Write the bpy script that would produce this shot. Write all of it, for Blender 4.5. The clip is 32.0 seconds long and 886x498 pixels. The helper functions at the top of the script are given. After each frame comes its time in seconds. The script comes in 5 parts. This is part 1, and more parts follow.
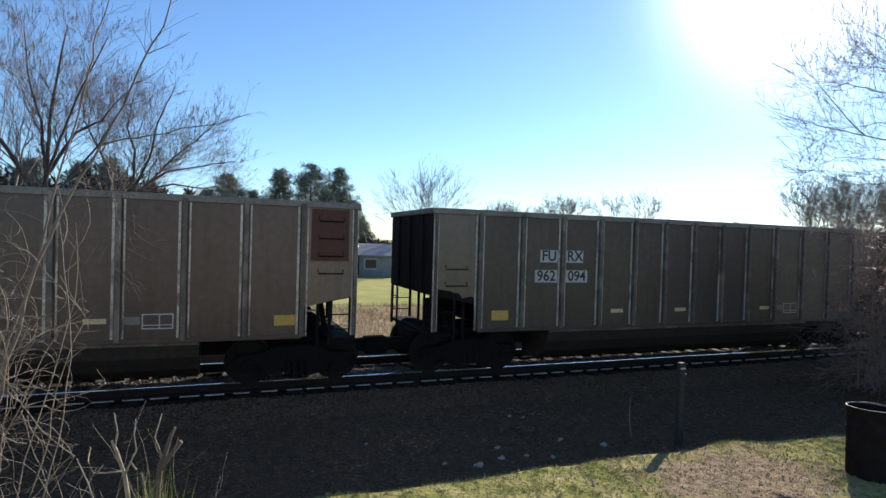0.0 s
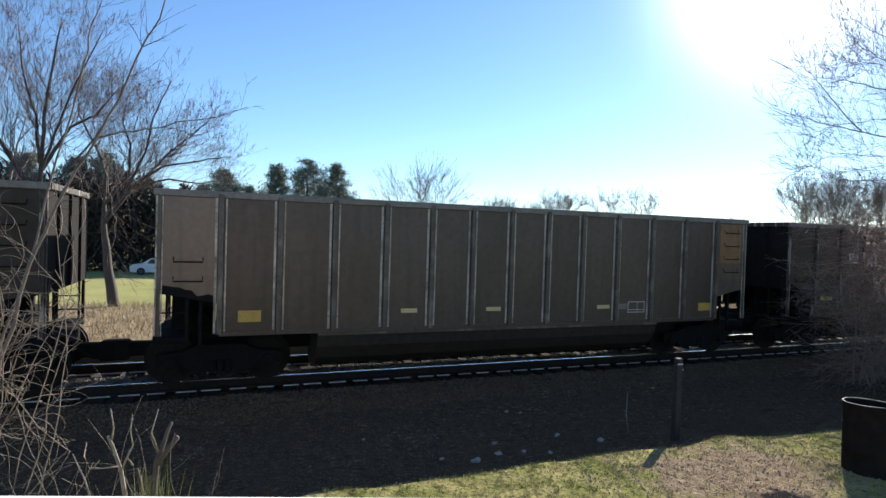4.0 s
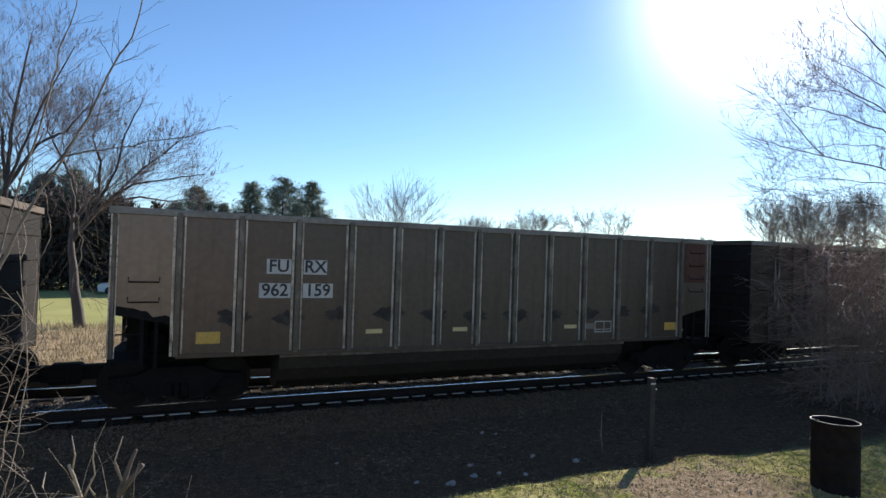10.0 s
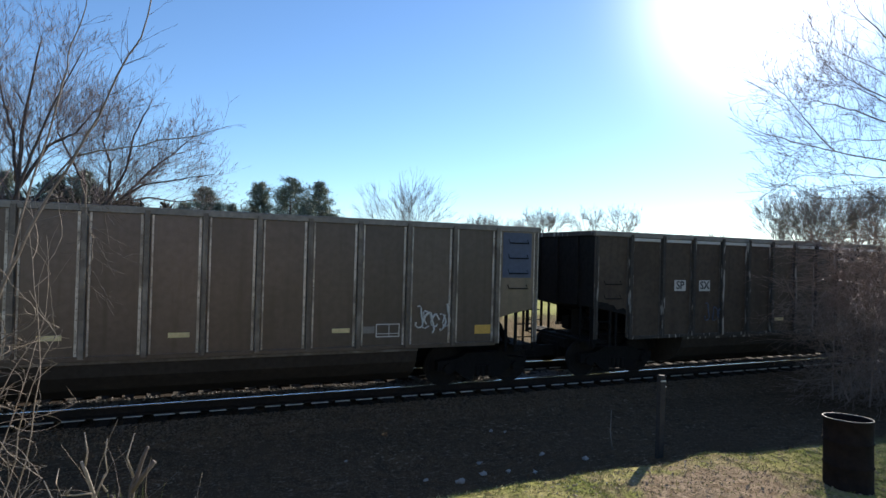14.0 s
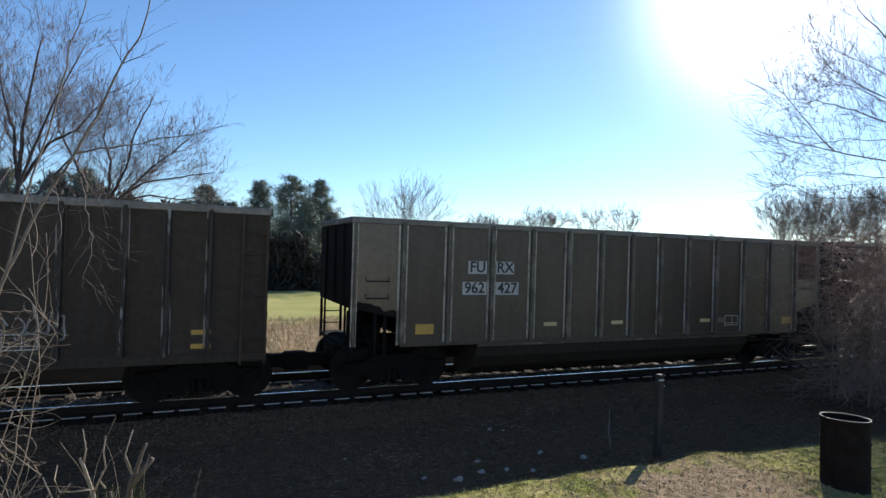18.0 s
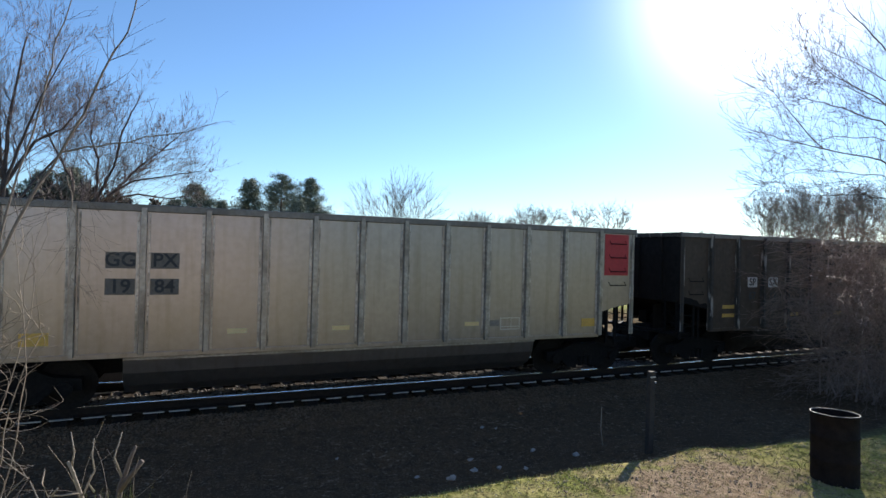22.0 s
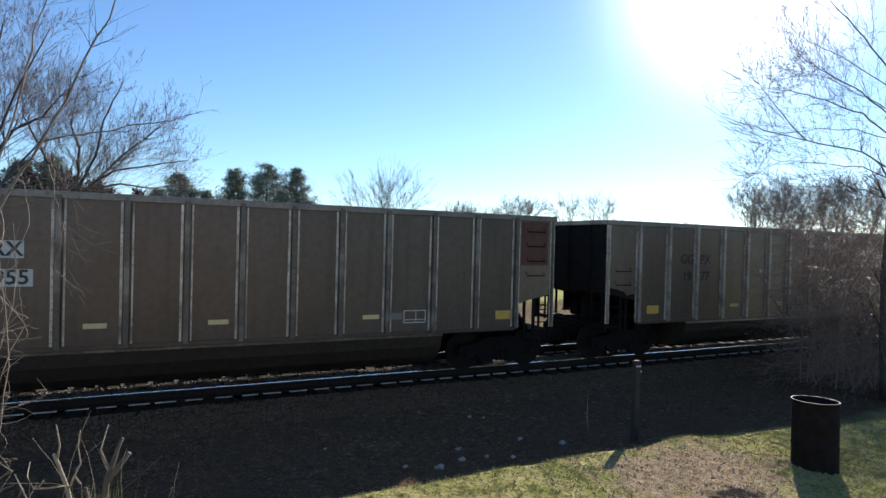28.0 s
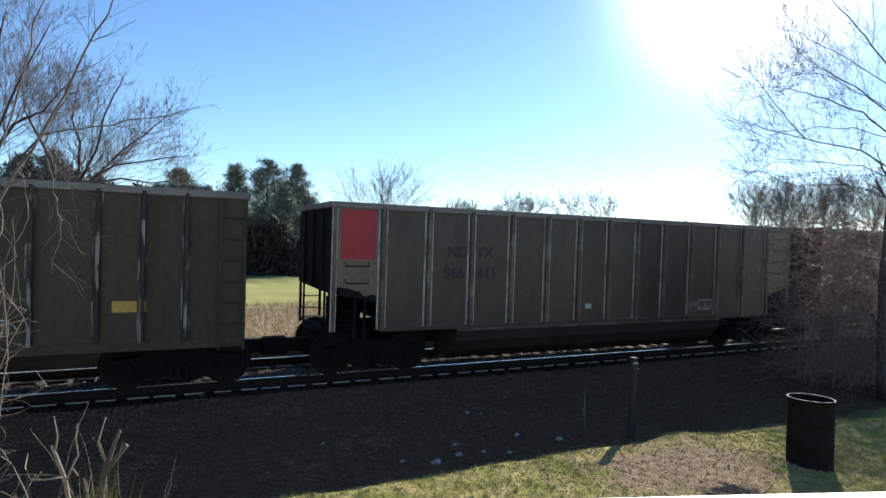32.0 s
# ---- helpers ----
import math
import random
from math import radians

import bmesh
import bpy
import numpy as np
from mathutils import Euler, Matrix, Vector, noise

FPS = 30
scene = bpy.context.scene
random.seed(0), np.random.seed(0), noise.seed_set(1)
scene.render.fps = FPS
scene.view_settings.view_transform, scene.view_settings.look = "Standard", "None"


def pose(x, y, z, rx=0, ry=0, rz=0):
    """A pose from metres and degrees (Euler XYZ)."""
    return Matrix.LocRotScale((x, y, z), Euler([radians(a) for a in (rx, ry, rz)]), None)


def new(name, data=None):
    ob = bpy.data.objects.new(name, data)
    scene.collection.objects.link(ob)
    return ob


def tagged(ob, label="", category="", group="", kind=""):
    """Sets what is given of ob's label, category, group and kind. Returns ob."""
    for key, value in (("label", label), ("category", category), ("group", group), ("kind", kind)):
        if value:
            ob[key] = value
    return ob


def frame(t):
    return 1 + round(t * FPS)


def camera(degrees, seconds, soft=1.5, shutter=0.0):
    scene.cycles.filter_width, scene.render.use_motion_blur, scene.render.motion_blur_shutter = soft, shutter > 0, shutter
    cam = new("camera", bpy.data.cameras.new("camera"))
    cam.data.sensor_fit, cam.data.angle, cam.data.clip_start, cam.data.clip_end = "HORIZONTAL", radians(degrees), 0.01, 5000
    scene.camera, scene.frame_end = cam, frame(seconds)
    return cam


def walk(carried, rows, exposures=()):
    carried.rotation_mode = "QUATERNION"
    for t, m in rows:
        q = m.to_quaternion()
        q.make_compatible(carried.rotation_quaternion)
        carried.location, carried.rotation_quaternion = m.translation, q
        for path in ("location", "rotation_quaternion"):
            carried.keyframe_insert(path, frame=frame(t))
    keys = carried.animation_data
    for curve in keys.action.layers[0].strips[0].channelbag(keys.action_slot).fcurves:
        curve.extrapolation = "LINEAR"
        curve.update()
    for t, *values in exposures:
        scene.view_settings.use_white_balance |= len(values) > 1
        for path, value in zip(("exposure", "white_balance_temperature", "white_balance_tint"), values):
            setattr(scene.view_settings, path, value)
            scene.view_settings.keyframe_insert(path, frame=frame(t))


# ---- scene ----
EXPOSURE = 0.96


def eye_pose(x, y, z, heading, tilt, lean):
    return pose(x, y, z, 90 + tilt, 0, -heading) @ pose(0, 0, 0, 0, 0, lean)


cam = camera(75.3, 32.0, soft=1.5)
# seconds; place of the eye, heading from the line square to the track, tilt, lean
walk(cam, [
    (0, eye_pose(-0.015, -0.024, 2.977, 21.332, -0.812, 1.663)),
    (0.5, eye_pose(-0.018, -0.012, 2.977, 21.325, -0.914, 1.722)),
    (1, eye_pose(-0.024, -0.010, 2.970, 21.354, -1.033, 1.752)),
    (1.5, eye_pose(-0.023, -0.005, 2.968, 21.255, -1.150, 1.711)),
    (2, eye_pose(-0.031, -0.003, 2.976, 21.437, -1.232, 1.671)),
    (2.5, eye_pose(-0.027, 0.004, 2.972, 21.582, -1.092, 1.684)),
    (3, eye_pose(-0.020, 0.002, 2.974, 21.558, -1.062, 1.915)),
    (3.5, eye_pose(-0.023, 0.002, 2.969, 21.586, -1.124, 1.837)),
    (5.5, eye_pose(-0.011, 0.016, 2.965, 22.812, -1.587, 1.824)),
    (6, eye_pose(-0.022, 0.026, 2.974, 23.626, -1.676, 1.948)),
    (6.5, eye_pose(-0.020, 0.034, 2.976, 24.097, -1.384, 1.969)),
    (7, eye_pose(-0.017, 0.023, 2.980, 24.404, -1.273, 1.967)),
    (7.5, eye_pose(-0.017, 0.014, 2.985, 24.507, -1.253, 2.000)),
    (8, eye_pose(-0.018, 0.014, 2.988, 24.518, -1.033, 2.006)),
    (8.5, eye_pose(-0.014, 0.009, 2.988, 24.448, -0.605, 2.090)),
    (9, eye_pose(-0.012, 0.004, 2.997, 24.233, -0.199, 1.897)),
    (9.5, eye_pose(-0.005, -0.008, 2.987, 24.048, 0.277, 2.017)),
    (10, eye_pose(-0.004, -0.003, 2.994, 23.971, 0.733, 1.873)),
    (10.5, eye_pose(0.001, -0.016, 2.987, 23.753, 1.200, 1.846)),
    (11, eye_pose(-0.004, -0.022, 2.981, 23.644, 1.315, 1.770)),
    (11.5, eye_pose(-0.004, -0.011, 2.973, 23.566, 1.159, 1.763)),
    (12, eye_pose(-0.002, -0.014, 2.978, 23.491, 1.051, 1.654)),
    (12.5, eye_pose(0.005, -0.004, 2.970, 23.365, 1.048, 1.542)),
    (13, eye_pose(0.004, 0.002, 2.970, 23.221, 0.956, 1.580)),
    (13.5, eye_pose(-0.013, -0.007, 2.965, 23.228, 0.887, 1.571)),
    (14, eye_pose(-0.011, 0.005, 2.972, 23.234, 0.630, 1.573)),
    (14.5, eye_pose(-0.004, 0.009, 2.971, 23.261, 0.617, 1.528)),
    (16.5, eye_pose(0.002, -0.020, 2.970, 23.148, 0.542, 1.578)),
    (17, eye_pose(0.002, -0.023, 2.971, 23.064, 0.608, 1.598)),
    (17.5, eye_pose(0.001, -0.022, 2.973, 23.075, 0.561, 1.694)),
    (18, eye_pose(0.007, -0.020, 2.975, 23.179, 0.479, 1.747)),
    (18.5, eye_pose(-0.001, -0.021, 2.973, 23.326, 0.433, 1.843)),
    (19, eye_pose(-0.004, -0.024, 2.971, 23.458, 0.417, 1.821)),
    (19.5, eye_pose(0.001, -0.013, 2.969, 23.551, 0.393, 1.931)),
    (20, eye_pose(0.000, -0.011, 2.976, 23.582, 0.342, 1.921)),
    (20.5, eye_pose(0.004, -0.004, 2.975, 23.623, 0.325, 1.798)),
    (21, eye_pose(0.002, -0.005, 2.973, 23.669, 0.343, 1.747)),
    (21.5, eye_pose(0.002, -0.002, 2.974, 23.776, 0.345, 1.671)),
    (22, eye_pose(0.006, 0.011, 2.979, 24.073, 0.315, 1.499)),
    (22.5, eye_pose(0.012, 0.004, 2.973, 24.203, 0.289, 1.533)),
    (23, eye_pose(0.007, 0.010, 2.967, 24.379, 0.141, 1.588)),
    (23.5, eye_pose(0.005, 0.010, 2.972, 24.446, -0.073, 1.703)),
    (24, eye_pose(0.004, 0.003, 2.975, 24.549, -0.139, 1.737)),
    (24.5, eye_pose(0.001, 0.002, 2.980, 24.549, -0.113, 1.562)),
    (25, eye_pose(-0.004, 0.004, 2.976, 24.651, -0.111, 1.585)),
    (25.5, eye_pose(0.004, 0.006, 2.977, 24.619, -0.211, 1.599)),
    (27.5, eye_pose(-0.010, 0.006, 2.972, 25.264, -0.550, 1.489)),
    (28, eye_pose(-0.012, 0.022, 2.978, 25.430, -0.596, 1.503)),
    (28.5, eye_pose(-0.011, 0.020, 2.978, 25.485, -0.676, 1.521)),
    (29, eye_pose(-0.009, 0.011, 2.978, 25.486, -0.675, 1.539)),
    (29.5, eye_pose(-0.007, 0.013, 2.976, 25.351, -0.739, 1.667)),
    (30, eye_pose(-0.003, -0.003, 2.977, 25.251, -0.978, 1.767)),
    (30.5, eye_pose(0.012, -0.005, 2.980, 25.266, -1.093, 1.788)),
    (31, eye_pose(0.011, -0.015, 2.981, 25.300, -1.161, 1.798)),
    (31.5, eye_pose(0.005, -0.014, 2.980, 25.351, -1.065, 1.930)),
    (32, eye_pose(0.014, -0.019, 2.974, 25.363, -0.946, 1.843)),
], exposures=[(t, EXPOSURE + stops) for t, stops in ((0, 0.07), (3.5, 0.11), (6, 0.15), (8, 0.10), (10, -0.03), (19, -0.03), (24, 0.02), (28, 0.08), (32, 0.12))])

# ---- light: low winter sun beyond the track ----
SUN_AZ, SUN_EL = radians(52.5), radians(24.0)
world = bpy.data.worlds.new("sky")
scene.world = world
world.use_nodes = True
wn = world.node_tree.nodes
sky = wn.new("ShaderNodeTexSky")
sky.sky_type = "NISHITA"
sky.sun_disc = False
sky.sun_elevation, sky.sun_rotation = SUN_EL, SUN_AZ
sky.air_density, sky.dust_density, sky.ozone_density = 1.0, 0.10, 6.0
wn["Background"].inputs["Strength"].default_value = 0.092
sun_dir = Vector((math.sin(SUN_AZ) * math.cos(SUN_EL), math.cos(SUN_AZ) * math.cos(SUN_EL), math.sin(SUN_EL)))
# the bright glow round the sun: thin haze and lens glare painted into the sky
sky_co = wn.new("ShaderNodeTexCoord")
apart = wn.new("ShaderNodeVectorMath")
apart.operation = "DISTANCE"
apart.inputs[1].default_value = sun_dir
halo = wn.new("ShaderNodeMapRange")
halo.interpolation_type = "SMOOTHERSTEP"
for socket, value in (("From Min", 0.34), ("From Max", 0.0), ("To Min", 0.0), ("To Max", 1.0)):
    halo.inputs[socket].default_value = value
curve = wn.new("ShaderNodeMath")
curve.operation = "POWER"
curve.inputs[1].default_value = 2.0
sun_glow = wn.new("ShaderNodeMix")
sun_glow.data_type, sun_glow.blend_type, sun_glow.clamp_factor = "RGBA", "ADD", False
sun_glow.inputs[7].default_value = (9.0, 9.0, 8.6, 1)
sky_link = world.node_tree.links.new
sky_link(sky_co.outputs["Generated"], apart.inputs[0])
sky_link(apart.outputs["Value"], halo.inputs["Value"])
sky_link(halo.outputs["Result"], curve.inputs[0])
sky_link(curve.outputs[0], sun_glow.inputs[0])
sky_link(sky.outputs["Color"], sun_glow.inputs[6])
sky_link(sun_glow.outputs[2], wn["Background"].inputs["Color"])
lamp = bpy.data.lights.new("sun", "SUN")
lamp.energy, lamp.angle, lamp.color = 4.9, radians(0.55), (1.0, 0.93, 0.83)
sun = new("sun", lamp)
sun.rotation_euler = sun_dir.to_track_quat("Z", "Y").to_euler()


# ---- materials ----
def material(name, colour, rough=0.7, metal=0.0, grain=20.0, vary=0.25, stain=1.5, stain_mix=0.35, stain_colour=None,
             bump=0.2, bump_scale=60.0, rand=0.0, streak=None, edge=(0.45, 0.7)):
    """Base colour with fine grain, larger stains, relief, and a change from object to object."""
    m = bpy.data.materials.new(name)
    m.use_nodes = True
    nt = m.node_tree
    n, link = nt.nodes, nt.links.new
    bsdf = n["Principled BSDF"]
    bsdf.inputs["Roughness"].default_value, bsdf.inputs["Metallic"].default_value = rough, metal
    co = n.new("ShaderNodeTexCoord")
    which = n.new("ShaderNodeObjectInfo")
    shift = n.new("ShaderNodeVectorMath")
    shift.operation = "MULTIPLY_ADD"
    link(which.outputs["Random"], shift.inputs[0])
    shift.inputs[1].default_value = (37.0, 53.0, 71.0)
    link(co.outputs["Object"], shift.inputs[2])

    def noise_at(scale, detail, squash=None):
        src = shift.outputs[0]
        if squash:
            mp = n.new("ShaderNodeMapping")
            mp.inputs["Scale"].default_value = squash
            link(src, mp.inputs["Vector"])
            src = mp.outputs["Vector"]
        t = n.new("ShaderNodeTexNoise")
        t.inputs["Scale"].default_value, t.inputs["Detail"].default_value = scale, detail
        link(src, t.inputs["Vector"])
        return t.outputs["Fac"]

    def mix(fac, a, b):
        x = n.new("ShaderNodeMix")
        x.data_type = "RGBA"
        for socket, value in ((x.inputs[0], fac), (x.inputs[6], a), (x.inputs[7], b)):
            if isinstance(value, (tuple, float)):
                socket.default_value = (*value, 1) if isinstance(value, tuple) else value
            else:
                link(value, socket)
        return x.outputs[2]

    def ramp(fac, lo, hi, top=1.0):
        r = n.new("ShaderNodeMapRange")
        r.inputs["From Min"].default_value, r.inputs["From Max"].default_value, r.inputs["To Max"].default_value = lo, hi, top
        link(fac, r.inputs["Value"])
        return r.outputs["Result"]

    dark = tuple(c * (1 - vary) for c in colour)
    light = tuple(min(1, c * (1 + vary)) for c in colour)
    base = mix(ramp(noise_at(grain, 6), 0.3, 0.7), dark, light)
    stained = stain_colour or tuple(c * 0.55 for c in colour)
    base = mix(ramp(noise_at(stain, 4), *edge, stain_mix), base, stained)
    if streak:
        base = mix(ramp(noise_at(1.0, 5, (9.0, 9.0, 1.5) if len(streak) > 2 else (7.0, 7.0, 0.5)), *(streak[2:] or (0.5, 0.75)), streak[1]), base, streak[0])
    if rand:
        info = n.new("ShaderNodeObjectInfo")
        hsv = n.new("ShaderNodeHueSaturation")
        link(ramp(info.outputs["Random"], -0.0, 1.0, 1.0), hsv.inputs["Fac"])
        hsv.inputs["Value"].default_value = 1 + rand
        link(base, hsv.inputs["Color"])
        base = hsv.outputs["Color"]
    link(base, bsdf.inputs["Base Color"])
    if bump:
        b = n.new("ShaderNodeBump")
        b.inputs["Strength"].default_value, b.inputs["Distance"].default_value = bump, 0.02
        link(noise_at(bump_scale, 5), b.inputs["Height"])
        link(b.outputs["Normal"], bsdf.inputs["Normal"])
    return m


RUST = (0.045, 0.024, 0.015)
M = {
    "mid": material("dull_aluminium", (0.142, 0.113, 0.095), 0.36, 0.65, 9, 0.1, 0.8, 0.35, (0.11, 0.092, 0.075), 0.08, 30, 0.2, ((0.08, 0.08, 0.06), 0.5)),
    "alu": material("weathered_aluminium", (0.090, 0.069, 0.058), 0.40, 0.55, 9, 0.12, 0.8, 0.4, (0.064, 0.052, 0.040), 0.08, 30, 0.25, ((0.055, 0.042, 0.031), 0.5)),
    "bright": material("bright_aluminium", (0.325, 0.28, 0.26), 0.33, 0.9, 9, 0.08, 0.7, 0.35, (0.30, 0.255, 0.21), 0.06, 30, 0.15, ((0.2, 0.165, 0.13), 0.45)),
    "brown": material("dusty_brown_steel", (0.074, 0.053, 0.037), 0.65, 0.1, 9, 0.2, 0.9, 0.5, (0.04, 0.026, 0.018), 0.15, 40, 0.2, (RUST, 0.5)),
    "dark": material("sooty_dark_steel", (0.055, 0.041, 0.030), 0.68, 0.1, 9, 0.2, 0.9, 0.5, (0.034, 0.025, 0.018), 0.15, 40, 0.2, (RUST, 0.5)),
    "olive": material("olive_brown_steel", (0.076, 0.058, 0.038), 0.65, 0.1, 9, 0.2, 0.9, 0.45, (0.09, 0.068, 0.047), 0.15, 40, 0.2, (RUST, 0.4)),
    "rib_alu": material("rib_aluminium", (0.105, 0.083, 0.066), 0.45, 0.2, 14, 0.25, 2, 0.8, (0.24, 0.20, 0.165), 0.1, 40, 0, ((0.06, 0.042, 0.032), 0.8), (0.5, 0.66)),
    "rib_bright": material("pale_rib_aluminium", (0.36, 0.315, 0.27), 0.4, 0.5, 14, 0.25, 2, 0.7, (0.12, 0.095, 0.076), 0.1, 40),
    "rib_steel": material("rib_steel", (0.044, 0.033, 0.025), 0.75, 0.0, 14, 0.3, 2.4, 0.4, (0.030, 0.022, 0.017), 0.12, 40, 0, ((0.34, 0.30, 0.255), 0.9, 0.57, 0.62)),
    "strip": material("scuffed_rivet_strip", (0.50, 0.44, 0.38), 0.4, 0.3, 14, 0.3, 2.2, 0.85, (0.09, 0.072, 0.056), 0.1, 40),
    "strip_steel": material("worn_steel_strip", (0.052, 0.040, 0.031), 0.7, 0.0, 10, 0.3, 2.6, 0.4, (0.13, 0.105, 0.086), 0.1, 40, 0, ((0.33, 0.285, 0.245), 0.95, 0.56, 0.62)),
    "black": material("black_running_gear", (0.011, 0.010, 0.0095), 0.85, 0.0, 20, 0.3, 3, 0.4, (0.018, 0.015, 0.013), 0.3, 50),
    "wheel": material("worn_wheel_steel", (0.02, 0.017, 0.015), 0.7, 0.2, 20, 0.2, 4, 0.4, (0.012, 0.01, 0.009), 0.1, 60),
    # sooty black that also carries the shade of unlit car ends in its colour
    "soot": material("sooty_shaded_end", (0.014, 0.012, 0.011), 0.85, 0.0, 9, 0.3, 0.9, 0.5, (0.024, 0.019, 0.016), 0.15, 40),
    "rubber": material("coal_dust", (0.02, 0.02, 0.02), 0.9, 0, 12, 0.4, 2, 0.4, None, 0.6, 20),
    "tanrefl": material("dusty_pale_reflector", (0.66, 0.51, 0.25), 0.55, 0, 30, 0.12, 6, 0.35, (0.40, 0.28, 0.13), 0.05, 50),
    "yellow": material("yellow_reflector", (0.60, 0.35, 0.07), 0.5, 0, 30, 0.15, 6, 0.35, (0.38, 0.22, 0.05), 0.05, 50),
    "yellow_paint": material("yellow_orange_paint", (0.36, 0.20, 0.045), 0.6, 0, 10, 0.15, 1.2, 0.5, (0.17, 0.10, 0.04), 0.1, 40, 0, (RUST, 0.5)),
    "tan": material("tan_primer", (0.205, 0.110, 0.048), 0.6, 0, 10, 0.12, 1.0, 0.5, (0.11, 0.068, 0.042), 0.1, 40, 0, (RUST, 0.5)),
    "orange": material("faded_orange_paint", (0.28, 0.152, 0.060), 0.6, 0, 10, 0.15, 1.2, 0.5, (0.14, 0.06, 0.03), 0.1, 40, 0, (RUST, 0.5)),
    "brick": material("brick_red_paint", (0.150, 0.062, 0.036), 0.6, 0, 10, 0.15, 1.2, 0.5, (0.09, 0.036, 0.022), 0.1, 40, 0, (RUST, 0.5)),
    "redbrown": material("red_brown_paint", (0.108, 0.045, 0.032), 0.6, 0, 10, 0.15, 1.2, 0.5, (0.12, 0.045, 0.03), 0.1, 40, 0, (RUST, 0.5)),
    "rustpanel": material("rust_brown_panel", (0.078, 0.041, 0.025), 0.65, 0, 10, 0.15, 1.2, 0.5, (0.06, 0.028, 0.016), 0.1, 40),
    "red": material("red_paint", (0.45, 0.03, 0.035), 0.5, 0, 10, 0.1, 1.5, 0.3, (0.28, 0.03, 0.03), 0.06, 40),
    "blue": material("blue_paint", (0.060, 0.075, 0.118), 0.55, 0, 10, 0.12, 1.5, 0.4, (0.06, 0.075, 0.11), 0.06, 40),
    "pale": material("pale_grey_primer", (0.33, 0.315, 0.295), 0.6, 0, 10, 0.1, 1.2, 0.35, (0.2, 0.185, 0.17), 0.08, 40, 0, (RUST, 0.3)),
    "white": material("white_plate", (0.52, 0.49, 0.45), 0.55, 0, 20, 0.1, 5, 0.35, (0.32, 0.29, 0.26), 0.04, 50),
    "ink": material("black_lettering", (0.025, 0.025, 0.028), 0.6, 0, 20, 0.2, 5, 0.2, None, 0.0),
    "dirtyplate": material("dirty_white_plate", (0.20, 0.175, 0.15), 0.6, 0, 20, 0.15, 4, 0.4, (0.11, 0.095, 0.08), 0.04, 50),
    "greyink": material("dull_plate", (0.12, 0.10, 0.082), 0.6, 0, 20, 0.2, 5, 0.3, None, 0.0),
    "rail": material("rail_steel", (0.022, 0.017, 0.014), 0.8, 0.1, 20, 0.25, 3, 0.4, (0.035, 0.022, 0.016), 0.2, 60),
    "polish": material("polished_rail_head", (0.92, 0.91, 0.89), 0.16, 1.0, 30, 0.04, 3, 0.1, None, 0.0, 80),
    "plate": material("pale_foot_glint", (0.50, 0.47, 0.43), 0.45, 0.4, 20, 0.25, 5, 0.5, (0.22, 0.19, 0.16), 0.1, 60, 0.3),
    "tie": material("weathered_tie", (0.028, 0.020, 0.014), 0.9, 0, 12, 0.3, 2, 0.5, (0.018, 0.013, 0.009), 0.5, 30, 0.4),
    "ballast": material("ballast_stone", (0.17, 0.158, 0.148), 0.9, 0, 25, 0.35, 3, 0.5, (0.08, 0.073, 0.068), 0.4, 30),
    "cinder": material("dark_cinder_stone", (0.120, 0.080, 0.048), 0.9, 0, 25, 0.3, 2, 0.5, (0.16, 0.112, 0.078), 0.4, 30),
    "paleston": material("pale_stone", (0.28, 0.26, 0.235), 0.85, 0, 25, 0.2, 6, 0.4, (0.32, 0.30, 0.27), 0.4, 30, 0.2),
    "bark": material("grey_bark", (0.075, 0.058, 0.05), 0.9, 0, 14, 0.3, 1.5, 0.4, (0.12, 0.10, 0.088), 0.5, 25),
    # paler than the near trees: distance haze is put into the colour
    "farbark": material("hazy_far_twigs", (0.20, 0.175, 0.17), 0.9, 0, 2, 0.2, 0.5, 0.3, None, 0.0),
    "palebark": material("pale_young_bark", (0.15, 0.122, 0.10), 0.8, 0, 14, 0.25, 2, 0.4, (0.20, 0.16, 0.13), 0.3, 40),
    "drytwig": material("dry_brown_twigs", (0.21, 0.17, 0.135), 0.85, 0, 10, 0.3, 2, 0.4, (0.18, 0.12, 0.09), 0.2, 40),
    "redtwig": material("reddish_brown_twigs", (0.25, 0.17, 0.135), 0.65, 0, 10, 0.3, 2, 0.4, (0.13, 0.08, 0.07), 0.2, 40),
    "oldwood": material("weathered_grey_wood", (0.034, 0.028, 0.024), 0.85, 0, 16, 0.3, 3, 0.4, (0.05, 0.042, 0.036), 0.5, 40),
    "cutwood": material("cut_pale_wood", (0.22, 0.185, 0.15), 0.8, 0, 14, 0.2, 3, 0.4, (0.34, 0.26, 0.19), 0.3, 40),
    "needle": material("pine_needles", (0.18, 0.195, 0.14), 0.7, 0, 3, 0.5, 0.6, 0.4, (0.08, 0.10, 0.07), 0.0),
    "clod": material("crumbled_earth", (0.34, 0.26, 0.18), 0.9, 0, 20, 0.4, 2.5, 0.6, (0.13, 0.09, 0.06), 0.2, 40),
    "redpanel": material("faded_red_end_panel", (0.115, 0.050, 0.034), 0.6, 0, 10, 0.15, 1.2, 0.4, (0.10, 0.045, 0.03), 0.1, 40, 0, (RUST, 0.4)),
    "woods": material("brown_winter_thicket", (0.040, 0.031, 0.024), 0.9, 0, 1, 0.4, 0.25, 0.6, (0.022, 0.024, 0.016), 0.0),
    # purple-grey lightened to hold the backlit haze among the crowns
    "twig": material("purple_grey_twigs", (0.17, 0.135, 0.135), 0.9, 0, 3, 0.25, 0.6, 0.4, (0.16, 0.13, 0.12), 0.0),
